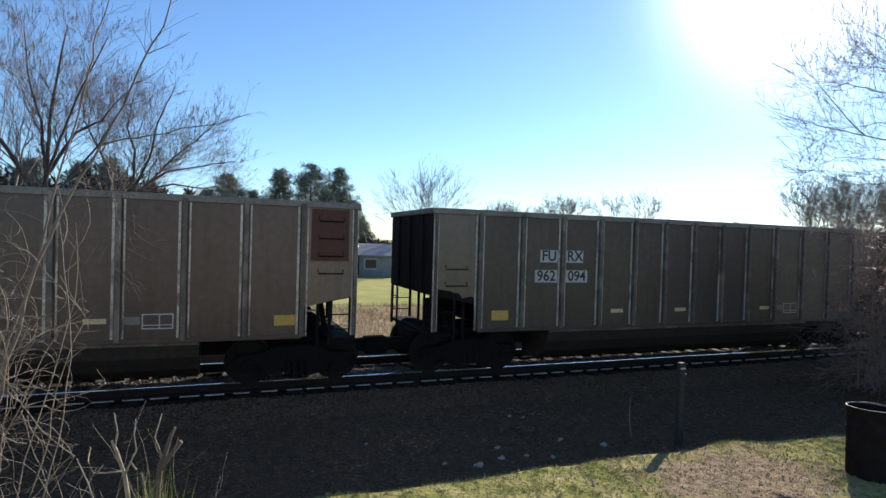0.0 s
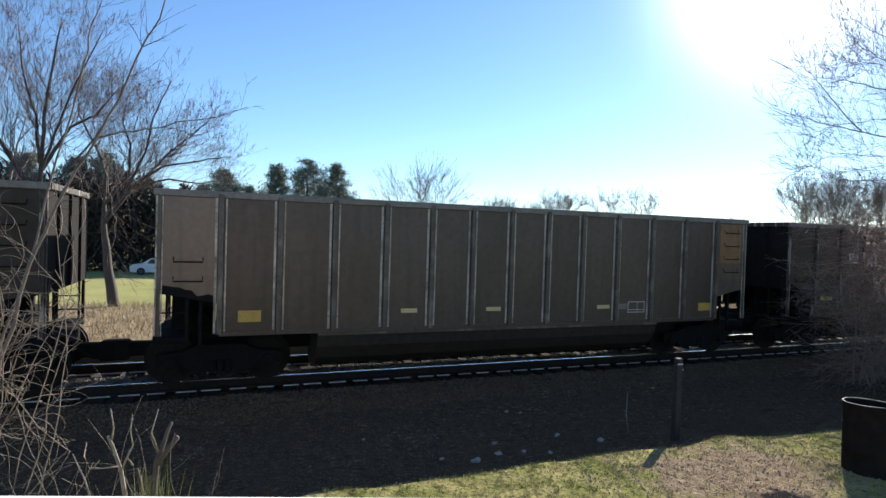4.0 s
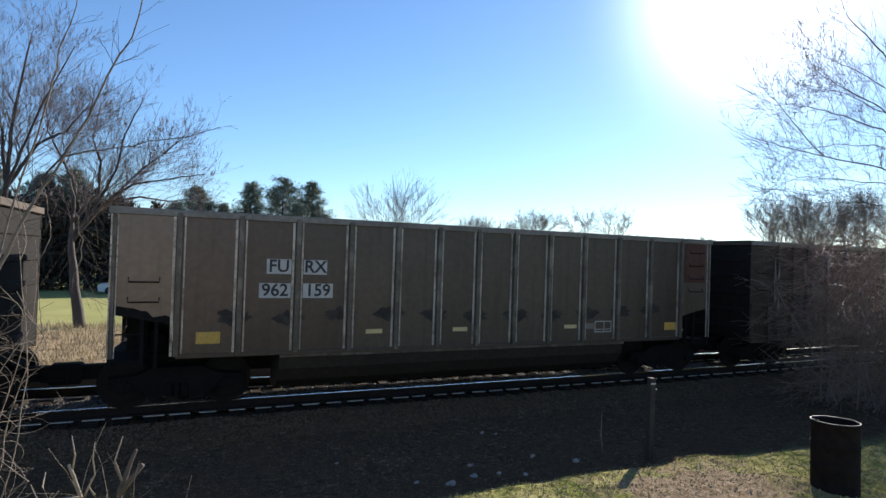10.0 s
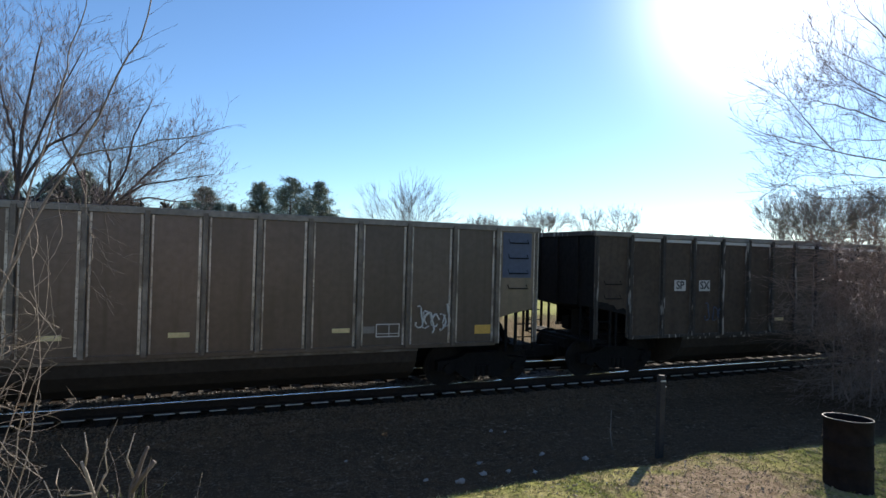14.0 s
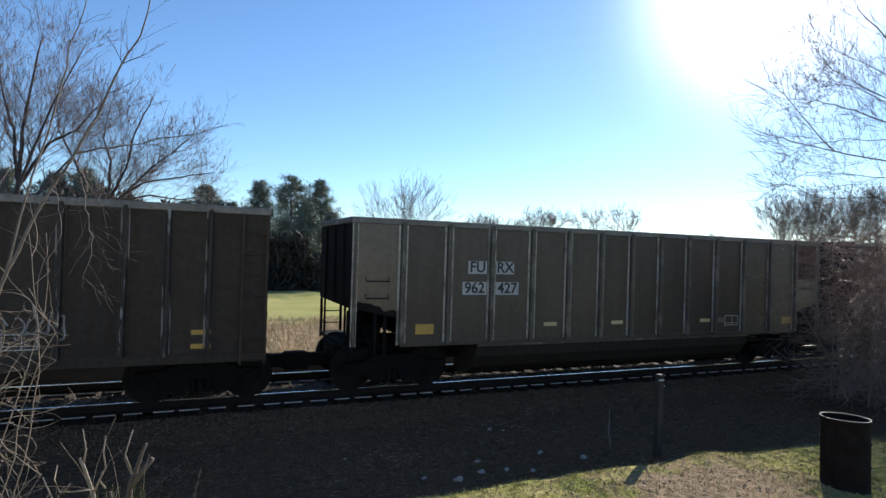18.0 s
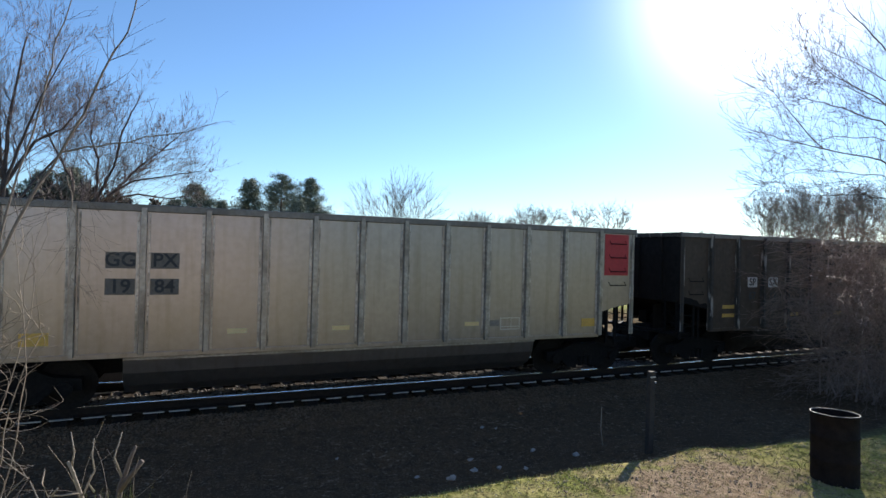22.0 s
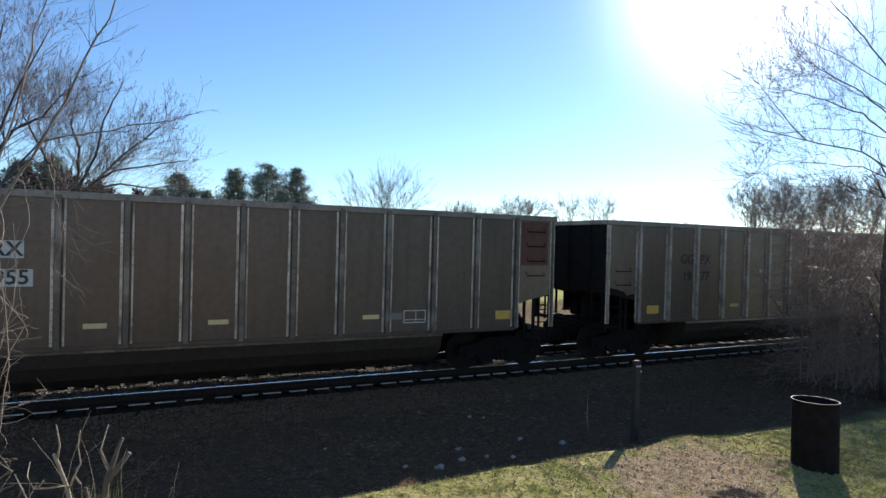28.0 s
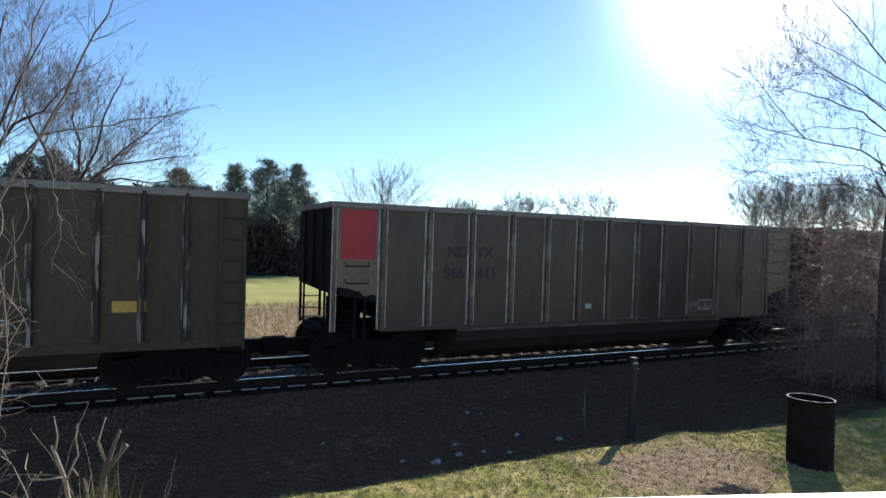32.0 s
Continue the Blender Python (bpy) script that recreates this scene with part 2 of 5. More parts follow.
    "tub": material("dark_tub_sheet", (0.050, 0.038, 0.029), 0.6, 0.15, 9, 0.2, 0.9, 0.5, (0.032, 0.024, 0.018), 0.12, 40),
    "smear": material("black_mud_smear", (0.030, 0.024, 0.019), 0.8, 0, 14, 0.3, 5, 0.6, (0.075, 0.058, 0.046), 0.1, 40),
    "carwhite": material("white_car_paint", (0.70, 0.70, 0.69), 0.3, 0, 8, 0.03, 1, 0.1, None, 0.0),
    "grass": material("lawn_grass_blades", (0.24, 0.265, 0.07), 0.75, 0, 3, 0.35, 1.3, 0.7, (0.24, 0.21, 0.10), 0.0),
    "straw": material("dry_tall_grass", (0.40, 0.32, 0.19), 0.85, 0, 2, 0.3, 0.5, 0.5, (0.26, 0.19, 0.11), 0.0),
    "drum": material("rusty_black_drum", (0.013, 0.010, 0.009), 0.85, 0.0, 12, 0.3, 3, 0.4, (0.024, 0.015, 0.011), 0.25, 30),
    "whitepaint": material("white_painted_wood", (0.80, 0.79, 0.77), 0.5, 0, 15, 0.05, 3, 0.2, (0.66, 0.64, 0.60), 0.1, 30),
    "siding": material("pale_siding", (0.50, 0.48, 0.45), 0.7, 0, 6, 0.05, 1, 0.2, (0.5, 0.52, 0.55), 0.05, 20),
    "chord": material("dusty_top_chord", (0.19, 0.165, 0.14), 0.5, 0.2, 12, 0.2, 1.2, 0.6, (0.09, 0.074, 0.06), 0.1, 40, 0.2),
    "shingle": material("weathered_house_siding", (0.30, 0.29, 0.28), 0.8, 0, 6, 0.1, 1, 0.3, (0.10, 0.095, 0.09), 0.1, 20),
    "roof": material("grey_shingle_roof", (0.20, 0.21, 0.24), 0.85, 0, 8, 0.2, 1, 0.3, (0.14, 0.145, 0.16), 0.3, 20),
    "window": material("dark_window_glass", (0.03, 0.035, 0.04), 0.1, 0, 3, 0.1, 1, 0.2, None, 0.0),
}


for key in ("brown", "dark", "olive", "redbrown", "redpanel", "rustpanel"):
    M[key].node_tree.nodes["Principled BSDF"].inputs["Specular IOR Level"].default_value = 0.25
for key in ("ballast", "drum", "black", "wheel", "tub", "soot", "rail", "tie", "cinder"):
    M[key].node_tree.nodes["Principled BSDF"].inputs["Specular IOR Level"].default_value = 0.12


def ground_material():
    """Lawn near the eye, bare earth, cinders along the track, a painted dark band, straw and a green field beyond it.
    """
    m = bpy.data.materials.new("earth_and_turf")
    m.use_nodes = True
    nt = m.node_tree
    n, link = nt.nodes, nt.links.new
    bsdf = n["Principled BSDF"]
    bsdf.inputs["Roughness"].default_value, bsdf.inputs["Specular IOR Level"].default_value = 0.95, 0.0
    geo = n.new("ShaderNodeNewGeometry")
    sep = n.new("ShaderNodeSeparateXYZ")
    link(geo.outputs["Position"], sep.inputs[0])

    def noise_at(scale, detail=6):
        t = n.new("ShaderNodeTexNoise")
        t.inputs["Scale"].default_value, t.inputs["Detail"].default_value = scale, detail
        link(geo.outputs["Position"], t.inputs["Vector"])
        return t.outputs["Fac"]

    def math_node(op, a, b):
        x = n.new("ShaderNodeMath")
        x.operation = op
        for s, v in zip(x.inputs, (a, b)):
            if isinstance(v, float):
                s.default_value = v
            else:
                link(v, s)
        return x.outputs[0]

    def step(value, lo, hi):
        r = n.new("ShaderNodeMapRange")
        r.inputs["From Min"].default_value, r.inputs["From Max"].default_value = lo, hi
        link(value, r.inputs["Value"])
        return r.outputs["Result"]

    def mix(fac, a, b):
        x = n.new("ShaderNodeMix")
        x.data_type = "RGBA"
        for socket, value in ((x.inputs[0], fac), (x.inputs[6], a), (x.inputs[7], b)):
            if isinstance(value, tuple):
                socket.default_value = (*value, 1)
            else:
                link(value, socket)
        return x.outputs[2]

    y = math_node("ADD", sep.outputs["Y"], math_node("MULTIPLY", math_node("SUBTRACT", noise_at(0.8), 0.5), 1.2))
    turf = mix(step(noise_at(2.2), 0.35, 0.65), (0.18, 0.195, 0.055), (0.35, 0.305, 0.135))
    turf = mix(step(noise_at(17.0), 0.5, 0.68), turf, (0.09, 0.075, 0.038))
    earth = mix(step(noise_at(9.0), 0.3, 0.7), (0.15, 0.108, 0.07), (0.34, 0.26, 0.18))
    earth = mix(step(noise_at(14.0), 0.55, 0.7), earth, (0.13, 0.095, 0.06))
    dx = math_node("MULTIPLY", math_node("SUBTRACT", sep.outputs["X"], 6.4), 0.75)
    dy = math_node("SUBTRACT", sep.outputs["Y"], 5.4)
    bare = math_node("SQRT", math_node("ADD", math_node("MULTIPLY", dx, dx), math_node("MULTIPLY", dy, dy)), 0.0)
    bare = math_node("ADD", bare, math_node("MULTIPLY", math_node("SUBTRACT", noise_at(2.5), 0.5), 2.2))
    near = mix(step(bare, 0.7, 1.3), earth, turf)
    ax = math_node("MULTIPLY", math_node("SUBTRACT", sep.outputs["X"], 6.25), 0.7)
    ay = math_node("SUBTRACT", sep.outputs["Y"], 4.72)
    ash = math_node("SQRT", math_node("ADD", math_node("MULTIPLY", ax, ax), math_node("MULTIPLY", ay, ay)), 0.0)
    ash = math_node("ADD", ash, math_node("MULTIPLY", math_node("SUBTRACT", noise_at(6.0), 0.5), 0.5))
    near = mix(step(ash, 0.16, 0.26), (0.028, 0.026, 0.026), near)
    cinder = mix(step(noise_at(30.0), 0.35, 0.7), (0.080, 0.052, 0.030), (0.145, 0.097, 0.058))
    cinder = mix(step(noise_at(5.0, 9), 0.42, 0.72), cinder, (0.065, 0.046, 0.030))
    cinder = mix(step(noise_at(11.0, 9), 0.58, 0.66), cinder, (0.20, 0.15, 0.105))
    cinder = mix(step(noise_at(1.1), 0.45, 0.75), cinder, (0.095, 0.064, 0.040))
    straw = mix(step(noise_at(1.5), 0.35, 0.65), (0.24, 0.18, 0.11), (0.42, 0.32, 0.20))
    straw = mix(step(noise_at(6.0, 8), 0.55, 0.65), straw, (0.10, 0.075, 0.045))
    field = mix(step(noise_at(0.25), 0.35, 0.65), (0.27, 0.275, 0.105), (0.36, 0.34, 0.15))
    col = mix(step(y, 6.4, 7.1), near, cinder)
    col = mix(step(sep.outputs["Y"], 12.3, 12.6), col, mix(step(noise_at(30.0), 0.35, 0.7), (0.05, 0.046, 0.042), (0.13, 0.12, 0.11)))
    # near-black band: the dark seen below the cars is put into the ground colour
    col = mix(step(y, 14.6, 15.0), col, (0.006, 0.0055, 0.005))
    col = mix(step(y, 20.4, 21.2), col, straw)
    col = mix(step(y, 29.0, 33.5), col, field)
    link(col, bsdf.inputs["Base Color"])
    b = n.new("ShaderNodeBump")
    b.inputs["Strength"].default_value, b.inputs["Distance"].default_value = 0.6, 0.05
    link(noise_at(24.0), b.inputs["Height"])
    link(b.outputs["Normal"], bsdf.inputs["Normal"])
    return m


# ---- builders ----
def mesh_of(name, verts, faces, mat, smooth=False):
    me = bpy.data.meshes.new(name)
    me.from_pydata(verts if isinstance(verts, list) else verts.tolist(), [], faces if isinstance(faces, list) else faces.tolist())
    if mat:
        me.materials.append(mat)
    if smooth:
        me.polygons.foreach_set("use_smooth", [True] * len(me.polygons))
    me.update()
    return me


def child(name, mesh, parent, m=None, label=""):
    ob = new(name, mesh)
    ob.parent = parent
    if m is not None:
        ob.matrix_basis = m
    if label:
        ob["label"] = label
    return ob


def thing(name, label, category, m=None, group="", kind=""):
    ob = new(name)
    if m is not None:
        ob.matrix_basis = m
    return tagged(ob, label, category, group, kind)


class Shape:
    """Collects boxes, bars, prisms and tubes into one mesh."""

    def __init__(self):
        self.v, self.f, self.slot, self.slots = [], [], 0, []

    def add(self, verts, faces):
        k = len(self.v)
        self.v += [tuple(p) for p in verts]
        self.f += [tuple(i + k for i in f) for f in faces]
        self.slots += [self.slot] * len(faces)
        return self

    def box(self, x0, x1, y0, y1, z0, z1, bevel=0.0):
        if not bevel:
            p = [(x, y, z) for z in (z0, z1) for x, y in ((x0, y0), (x1, y0), (x1, y1), (x0, y1))]
            return self.add(p, [(3, 2, 1, 0), (4, 5, 6, 7), (0, 1, 5, 4), (1, 2, 6, 5), (2, 3, 7, 6), (3, 0, 4, 7)])
        b = bevel
        p = []
        for z, i in ((z0, b), (z0 + b, 0), (z1 - b, 0), (z1, b)):
            p += [(x0 + i, y0 + i, z), (x1 - i, y0 + i, z), (x1 - i, y1 - i, z), (x0 + i, y1 - i, z)]
        f = [(3, 2, 1, 0), (12, 13, 14, 15)]
        for k in (0, 4, 8):
            f += [(k + j, k + (j + 1) % 4, k + 4 + (j + 1) % 4, k + 4 + j) for j in range(4)]
        return self.add(p, f)

    def prism(self, outline, axis, a, b):
        """outline: points in the plane across the axis (x: y,z  y: x,z  z: x,y)."""
        n = len(outline)

        def at(p, s):
            return {"x": (s, p[0], p[1]), "y": (p[0], s, p[1]), "z": (p[0], p[1], s)}[axis]
        pts = [at(p, a) for p in outline] + [at(p, b) for p in outline]
        return self.add(pts, [tuple(range(n))[::-1], tuple(range(n, 2 * n))] + [(i, (i + 1) % n, n + (i + 1) % n, n + i) for i in range(n)])

    def tube(self, pts, radii, sides=6):
        pts = [Vector(p) for p in pts]
        rings = []
        for i, p in enumerate(pts):
            d = (pts[min(i + 1, len(pts) - 1)] - pts[max(i - 1, 0)]).normalized()
            a = d.orthogonal().normalized()
            b = d.cross(a)
            r = radii[i] if isinstance(radii, (list, tuple)) else radii
            rings.append([p + (a * math.cos(k * math.tau / sides) + b * math.sin(k * math.tau / sides)) * r for k in range(sides)])
        f = [tuple(range(sides))[::-1], tuple(range((len(pts) - 1) * sides, len(pts) * sides))]
        for i in range(len(pts) - 1):
            f += [(i * sides + k, i * sides + (k + 1) % sides, (i + 1) * sides + (k + 1) % sides, (i + 1) * sides + k) for k in range(sides)]
        return self.add([p for r in rings for p in r], f)

    def mesh(self, name, mat, smooth=False):
        me = mesh_of(name, self.v, self.f, mat, smooth)
        if any(self.slots):
            me.materials.append(M["strip_steel" if mat.name == "rib_steel" else "strip"])
            me.polygons.foreach_set("material_index", self.slots)
        return me


def stick_mesh(name, segs, mat, sides=4):
    """Tapered twigs: segs is an array of start, end, start radius, end radius (8 numbers a row)."""
    s = np.asarray(segs, dtype=np.float64)
    a, b, ra, rb = s[:, 0:3], s[:, 3:6], s[:, 6], s[:, 7]
    d = b - a
    d /= np.maximum(np.linalg.norm(d, axis=1, keepdims=True), 1e-9)
    h = np.where(np.abs(d[:, 2:3]) < 0.9, np.array([[0, 0, 1.0]]), np.array([[1.0, 0, 0]]))
    u = np.cross(d, h)
    u /= np.linalg.norm(u, axis=1, keepdims=True)
    w = np.cross(d, u)
    n = len(s)
    v = np.zeros((n, 2 * sides, 3))
    for k in range(sides):
        c, q = math.cos(k * math.tau / sides), math.sin(k * math.tau / sides)
        ring = u * c + w * q
        v[:, k] = a + ring * ra[:, None]
        v[:, sides + k] = b + ring * rb[:, None]
    base = (np.arange(n) * 2 * sides)[:, None]
    faces = [np.hstack([base + k, base + (k + 1) % sides, base + sides + (k + 1) % sides, base + sides + k]) for k in range(sides)]
    faces = np.stack(faces, 1).reshape(-1, 4)
    me = bpy.data.meshes.new(name)
    me.vertices.add(n * 2 * sides)
    me.vertices.foreach_set("co", v.reshape(-1))
    me.loops.add(faces.size)
    me.polygons.add(len(faces))
    me.loops.foreach_set("vertex_index", faces.reshape(-1).astype(np.int32))
    me.polygons.foreach_set("loop_start", np.arange(0, faces.size, 4, dtype=np.int32))
    me.polygons.foreach_set("use_smooth", np.ones(len(faces), dtype=bool))
    me.materials.append(mat)
    me.update(calc_edges=True)
    me.validate()
    return me


def tri_mesh(name, tris, mat):
    """Loose triangles (n, 3, 3), for blades, needles and stones."""
    n = len(tris)
    me = bpy.data.meshes.new(name)
    me.vertices.add(n * 3)
    me.vertices.foreach_set("co", np.asarray(tris, dtype=np.float32).reshape(-1))
    me.loops.add(n * 3)
    me.polygons.add(n)
    me.loops.foreach_set("vertex_index", np.arange(n * 3, dtype=np.int32))
    me.polygons.foreach_set("loop_start", np.arange(0, n * 3, 3, dtype=np.int32))
    me.materials.append(mat)
    me.update(calc_edges=True)
    return me


def grow(rng, start, way, length, radius, depth, segs, spread=0.5, up=0.15, kids=(3, 5), shrink=0.62, bend=0.12, thin=0.006, steps=4):
    """A limb that bends and forks; fills segs by depth level."""
    p, d, r = np.array(start, float), np.array(way, float), radius
    d /= np.linalg.norm(d)
    step = length / steps
    end_r = max(thin, radius * 0.45)
    knots = []
    for i in range(steps):
        d = d + rng.normal(0, bend * 0.8, 3) + np.array([0, 0, up * bend * 2])
        d /= np.linalg.norm(d)
        q = p + d * step
        r2 = radius + (end_r - radius) * (i + 1) / steps
        segs[depth].append((*p, *q, r, r2))
        p, r = q, r2
        knots.append((p.copy(), d.copy(), r))
    if depth == 0:
        return
    for j in range(rng.integers(kids[0], kids[1] + 1)):
        k = rng.integers(0 if depth < 3 else 1, steps)
        at, dd, rr = knots[k]
        side = rng.normal(0, 1, 3)
        side -= dd * side.dot(dd)
        side /= np.linalg.norm(side) + 1e-9
        w = dd * (1 - spread * 0.5) + side * spread * rng.uniform(0.6, 1.2) + np.array([0, 0, up])
        grow(rng, at, w, length * shrink * rng.uniform(0.75, 1.15), max(thin, rr * 0.62), depth - 1, segs, spread, up, kids, shrink, bend, thin, steps)
    at, dd, rr = knots[-1]
    grow(rng, at, dd + rng.normal(0, 0.15, 3), length * shrink, max(thin, rr * 0.8), depth - 1, segs, spread, up, kids, shrink, bend, thin, steps)


def bare_tree(name, label, place, height, seed, mat, trunk=0.16, stems=1, depth=4, spread=0.55, up=0.2, kids=(3, 4), thin=0.008, lean=(0, 0), fork=0.25, sides=4, group="", wide=0.35):
    rng = np.random.default_rng(seed)
    top = thing(name, label, "tree", Matrix.Translation(place), group)
    segs = [[] for _ in range(depth + 1)]
    h = height * fork
    trunk_end = np.array([lean[0] * h, lean[1] * h, h])
    body = Shape().tube([(0, 0, -0.3), (0, 0, 0.15), tuple(trunk_end * 0.5), tuple(trunk_end)], [trunk * 1.5, trunk * 1.15, trunk, trunk * 0.85], 8)
    for k in range(stems):
        a = k * math.tau / stems + rng.uniform(0, 1.0)
        w = np.array([math.cos(a) * wide + lean[0], math.sin(a) * wide + lean[1], 1.0]) if stems > 1 else np.array([lean[0], lean[1], 1.0])
        grow(rng, trunk_end, w, height * 0.38, trunk * (0.8 if stems == 1 else 0.6), depth, segs, spread, up, kids, 0.64, 0.1, thin)
    child("trunk", body.mesh("trunk", mat, True), top)
    big = [s for lv in segs[2:] for s in lv]
    fine = [s for lv in segs[:2] for s in lv]
    child("branchwork", stick_mesh("branchwork", big, mat, 5), top)
    child("crown", stick_mesh("crown", fine, mat, 3), top)
    return top


TEXTS, MESHES = {}, {}


def shared(key, make, mat):
    """One mesh for each shape and material."""
    k = (key, mat.name)
    if k not in MESHES:
        MESHES[k] = make(Shape()).mesh(key if isinstance(key, str) else key[0], mat)
    return MESHES[k]


# ---- ground: one sheet, lawn by the house, track bed, field beyond ----
TRACK_Y, GAUGE, CANT = 13.18, 1.505, 0.1
NEAR_RAIL, FAR_RAIL = TRACK_Y - GAUGE / 2, TRACK_Y + GAUGE / 2


def smooth(t, a, b):
    t = min(1, max(0, (t - a) / (b - a)))
    return t * t * (3 - 2 * t)


def ground_z(x, y):
    lip = 6.42 - 0.15 * max(0.0, x - 7.6) + 0.12 * noise.noise(Vector((x * 1.3, 0.0, 9.0)))
    z = 0.02 - 0.30 * smooth(y, lip, lip + 0.55) - 0.16 * smooth(y, lip + 0.5, 8.6)
    z += 0.20 * smooth(y, 10.6, 11.6)
    z += 0.05 * smooth(y, 12.75, 12.9) * (1 - smooth(y, 13.6, 13.8))
    z -= 0.11 * smooth(y, 11.75, 12.05) * (1 - smooth(y, 12.6, 12.8))
    z -= 0.5 * smooth(y, 14.6, 16.2)
    z -= 0.35 * smooth(y, 20, 60)
    z += 1.2 * smooth(y, 150, 900)
    bumps = 0.05 if 7 < y < 10.8 or y > 16 else 0.03
    if 10.9 < y < 15.5:
        bumps = 0.012
    return z + bumps * noise.noise(Vector((x * 0.9, y * 0.9, 3.0))) * 2 + 0.012 * noise.noise(Vector((x * 5, y * 5, 1.0)))


def spaced(fine0, fine1, step, ratio, limit):
    a = list(np.arange(fine0, fine1 + 1e-6, step))
    d = step
    while a[-1] < limit:
        d *= ratio
        a.append(a[-1] + d)
    d = step
    while a[0] > -limit:
        d *= ratio
        a.insert(0, a[0] - d)
    return a


def build_ground():
    xs, ys = spaced(-4, 18, 0.16, 1.25, 2500), spaced(2, 18, 0.16, 1.25, 2500)
    v = [(x, y, ground_z(x, y)) for y in ys for x in xs]
    w = len(xs)
    f = [(j * w + i, j * w + i + 1, (j + 1) * w + i + 1, (j + 1) * w + i) for j in range(len(ys) - 1) for i in range(w - 1)]
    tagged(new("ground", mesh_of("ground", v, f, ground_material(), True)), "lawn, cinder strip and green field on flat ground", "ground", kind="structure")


build_ground()


def stones(rng, xyz, size, squash=0.7):
    """Broken stones as jittered eight-sided solids."""
    n = len(xyz)
    corner = np.array([(1, 0, 0), (-1, 0, 0), (0, 1, 0), (0, -1, 0), (0, 0, 1), (0, 0, -1)], float)
    tri = np.array([(0, 2, 4), (2, 1, 4), (1, 3, 4), (3, 0, 4), (2, 0, 5), (1, 2, 5), (3, 1, 5), (0, 3, 5)])
    c = corner[None] + rng.normal(0, 0.28, (n, 6, 3))
    a = rng.uniform(0, math.tau, n)
    rot = np.stack([np.cos(a), -np.sin(a), np.sin(a), np.cos(a)], 1).reshape(n, 2, 2)
    c[:, :, :2] = np.einsum("nij,nkj->nki", rot, c[:, :, :2])
    c[:, :, 2] *= squash
    c *= size[:, None, None]
    c += np.asarray(xyz)[:, None]
    return c[:, tri].reshape(-1, 3, 3)


def scatter(name, label, count, x0, x1, y0, y1, smin, smax, mat, seed, power=1.0):
    rng = np.random.default_rng(seed)
    x = x0 + (x1 - x0) * rng.random(count) ** power
    y = rng.uniform(y0, y1, count)
    s = rng.uniform(smin, smax, count)
    z = np.array([ground_z(a, b) for a, b in zip(x, y)]) + s * 0.25
    tagged(new(name, tri_mesh(name, stones(rng, np.stack([x, y, z], 1), s), mat)), label, "stones", kind="stuff")


# ---- unseen wall behind the eye, added to bounce light onto the cars ----
tagged(new("wall_house", Shape().box(-6, 4, -1.6, -1.4, -0.2, 5.2).mesh("wall_house", M["siding"])), "pale sunlit siding of the house behind the porch", "wall", kind="structure")


# ---- railway track ----
def rail_z(y):
    return CANT * (y - TRACK_Y) / GAUGE


def build_track():
    track = thing("railway_track", "single railway track with rusty rails and worn ties", "railway track", kind="structure")
    for y in (NEAR_RAIL, FAR_RAIL):
        z = rail_z(y)
        profile = [(-0.07, -0.18), (0.07, -0.18), (0.07, -0.165), (0.012, -0.14), (0.01, -0.05), (0.036, -0.042), (0.036, -0.013), (-0.036, -0.013), (-0.036, -0.042), (-0.01, -0.05), (-0.012, -0.14), (-0.07, -0.165)]
        rail = child("rail", Shape().prism([(y + a, z + b + a * CANT / GAUGE) for a, b in profile], "x", -700, 700).mesh("rail", M["rail"]), track)
        # the running surface is shaped level, uncanted, to mirror the bright low sky
        head = [(-0.016, -0.013), (0.016, -0.013), (0.015, -0.001), (0.013, 0.0), (-0.013, 0.0), (-0.015, -0.002)]
        child("rail_head", Shape().prism([(y + a, z + b) for a, b in head], "x", -700, 700).mesh("rail_head", M["polish"]), rail, label="polished running surface")
        # pale slivers stand in for the broken highlight along the rail's foot
        foot = random.Random(9)
        x = -7.0
        while x < 34:
            long = foot.uniform(0.30, 0.44)
            child("rail_clip", shared(("rail_clip", round(long, 1)), lambda s: s.box(-long / 2, long / 2, -0.016, 0.016, 0, 0.022, 0.004), M["plate"]), rail, pose(x + foot.uniform(-0.04, 0.04), y - 0.15, z - 0.196))
            x += 0.5
    rng = random.Random(4)
    tie_meshes = []
    for k in range(5):
        j = [rng.uniform(-0.012, 0.012) for _ in range(4)]
        tie_meshes.append(Shape().box(-0.115 + j[0], 0.115 + j[1], -1.3 + j[2] * 3, 1.3 + j[3] * 3, -0.17, 0.0, 0.012).mesh("tie", M["tie"]))
    tilt = math.degrees(math.atan2(CANT, GAUGE))
    x, far = -7.0, Shape()
    while x < 40:
        for y in (NEAR_RAIL, FAR_RAIL):
            child("tie_plate", shared("tie_plate", lambda s: s.box(-0.13, 0.13, -0.13, 0.155, 0.0, 0.02, 0.004), M["rail"]), track, pose(x + rng.uniform(-0.015, 0.015), y, rail_z(y) - 0.198, tilt, 0, 0))
        child("tie", tie_meshes[rng.randrange(5)], track, pose(x + rng.uniform(-0.02, 0.02), TRACK_Y + rng.uniform(-0.05, 0.05), -0.19 + rng.uniform(-0.012, 0.004), tilt, 0, rng.uniform(-1, 1)))
        x += 0.5
    for a, b in ((-90, -7.2), (40.3, 160)):
        x = a
        while x < b:
            far.box(x - 0.11, x + 0.11, TRACK_Y - 1.3, TRACK_Y + 1.3, -0.36, -0.19)
            x += 0.5
    tagged(child("far_ties", far.mesh("far_ties", M["tie"]), track), kind="stuff")


build_track()
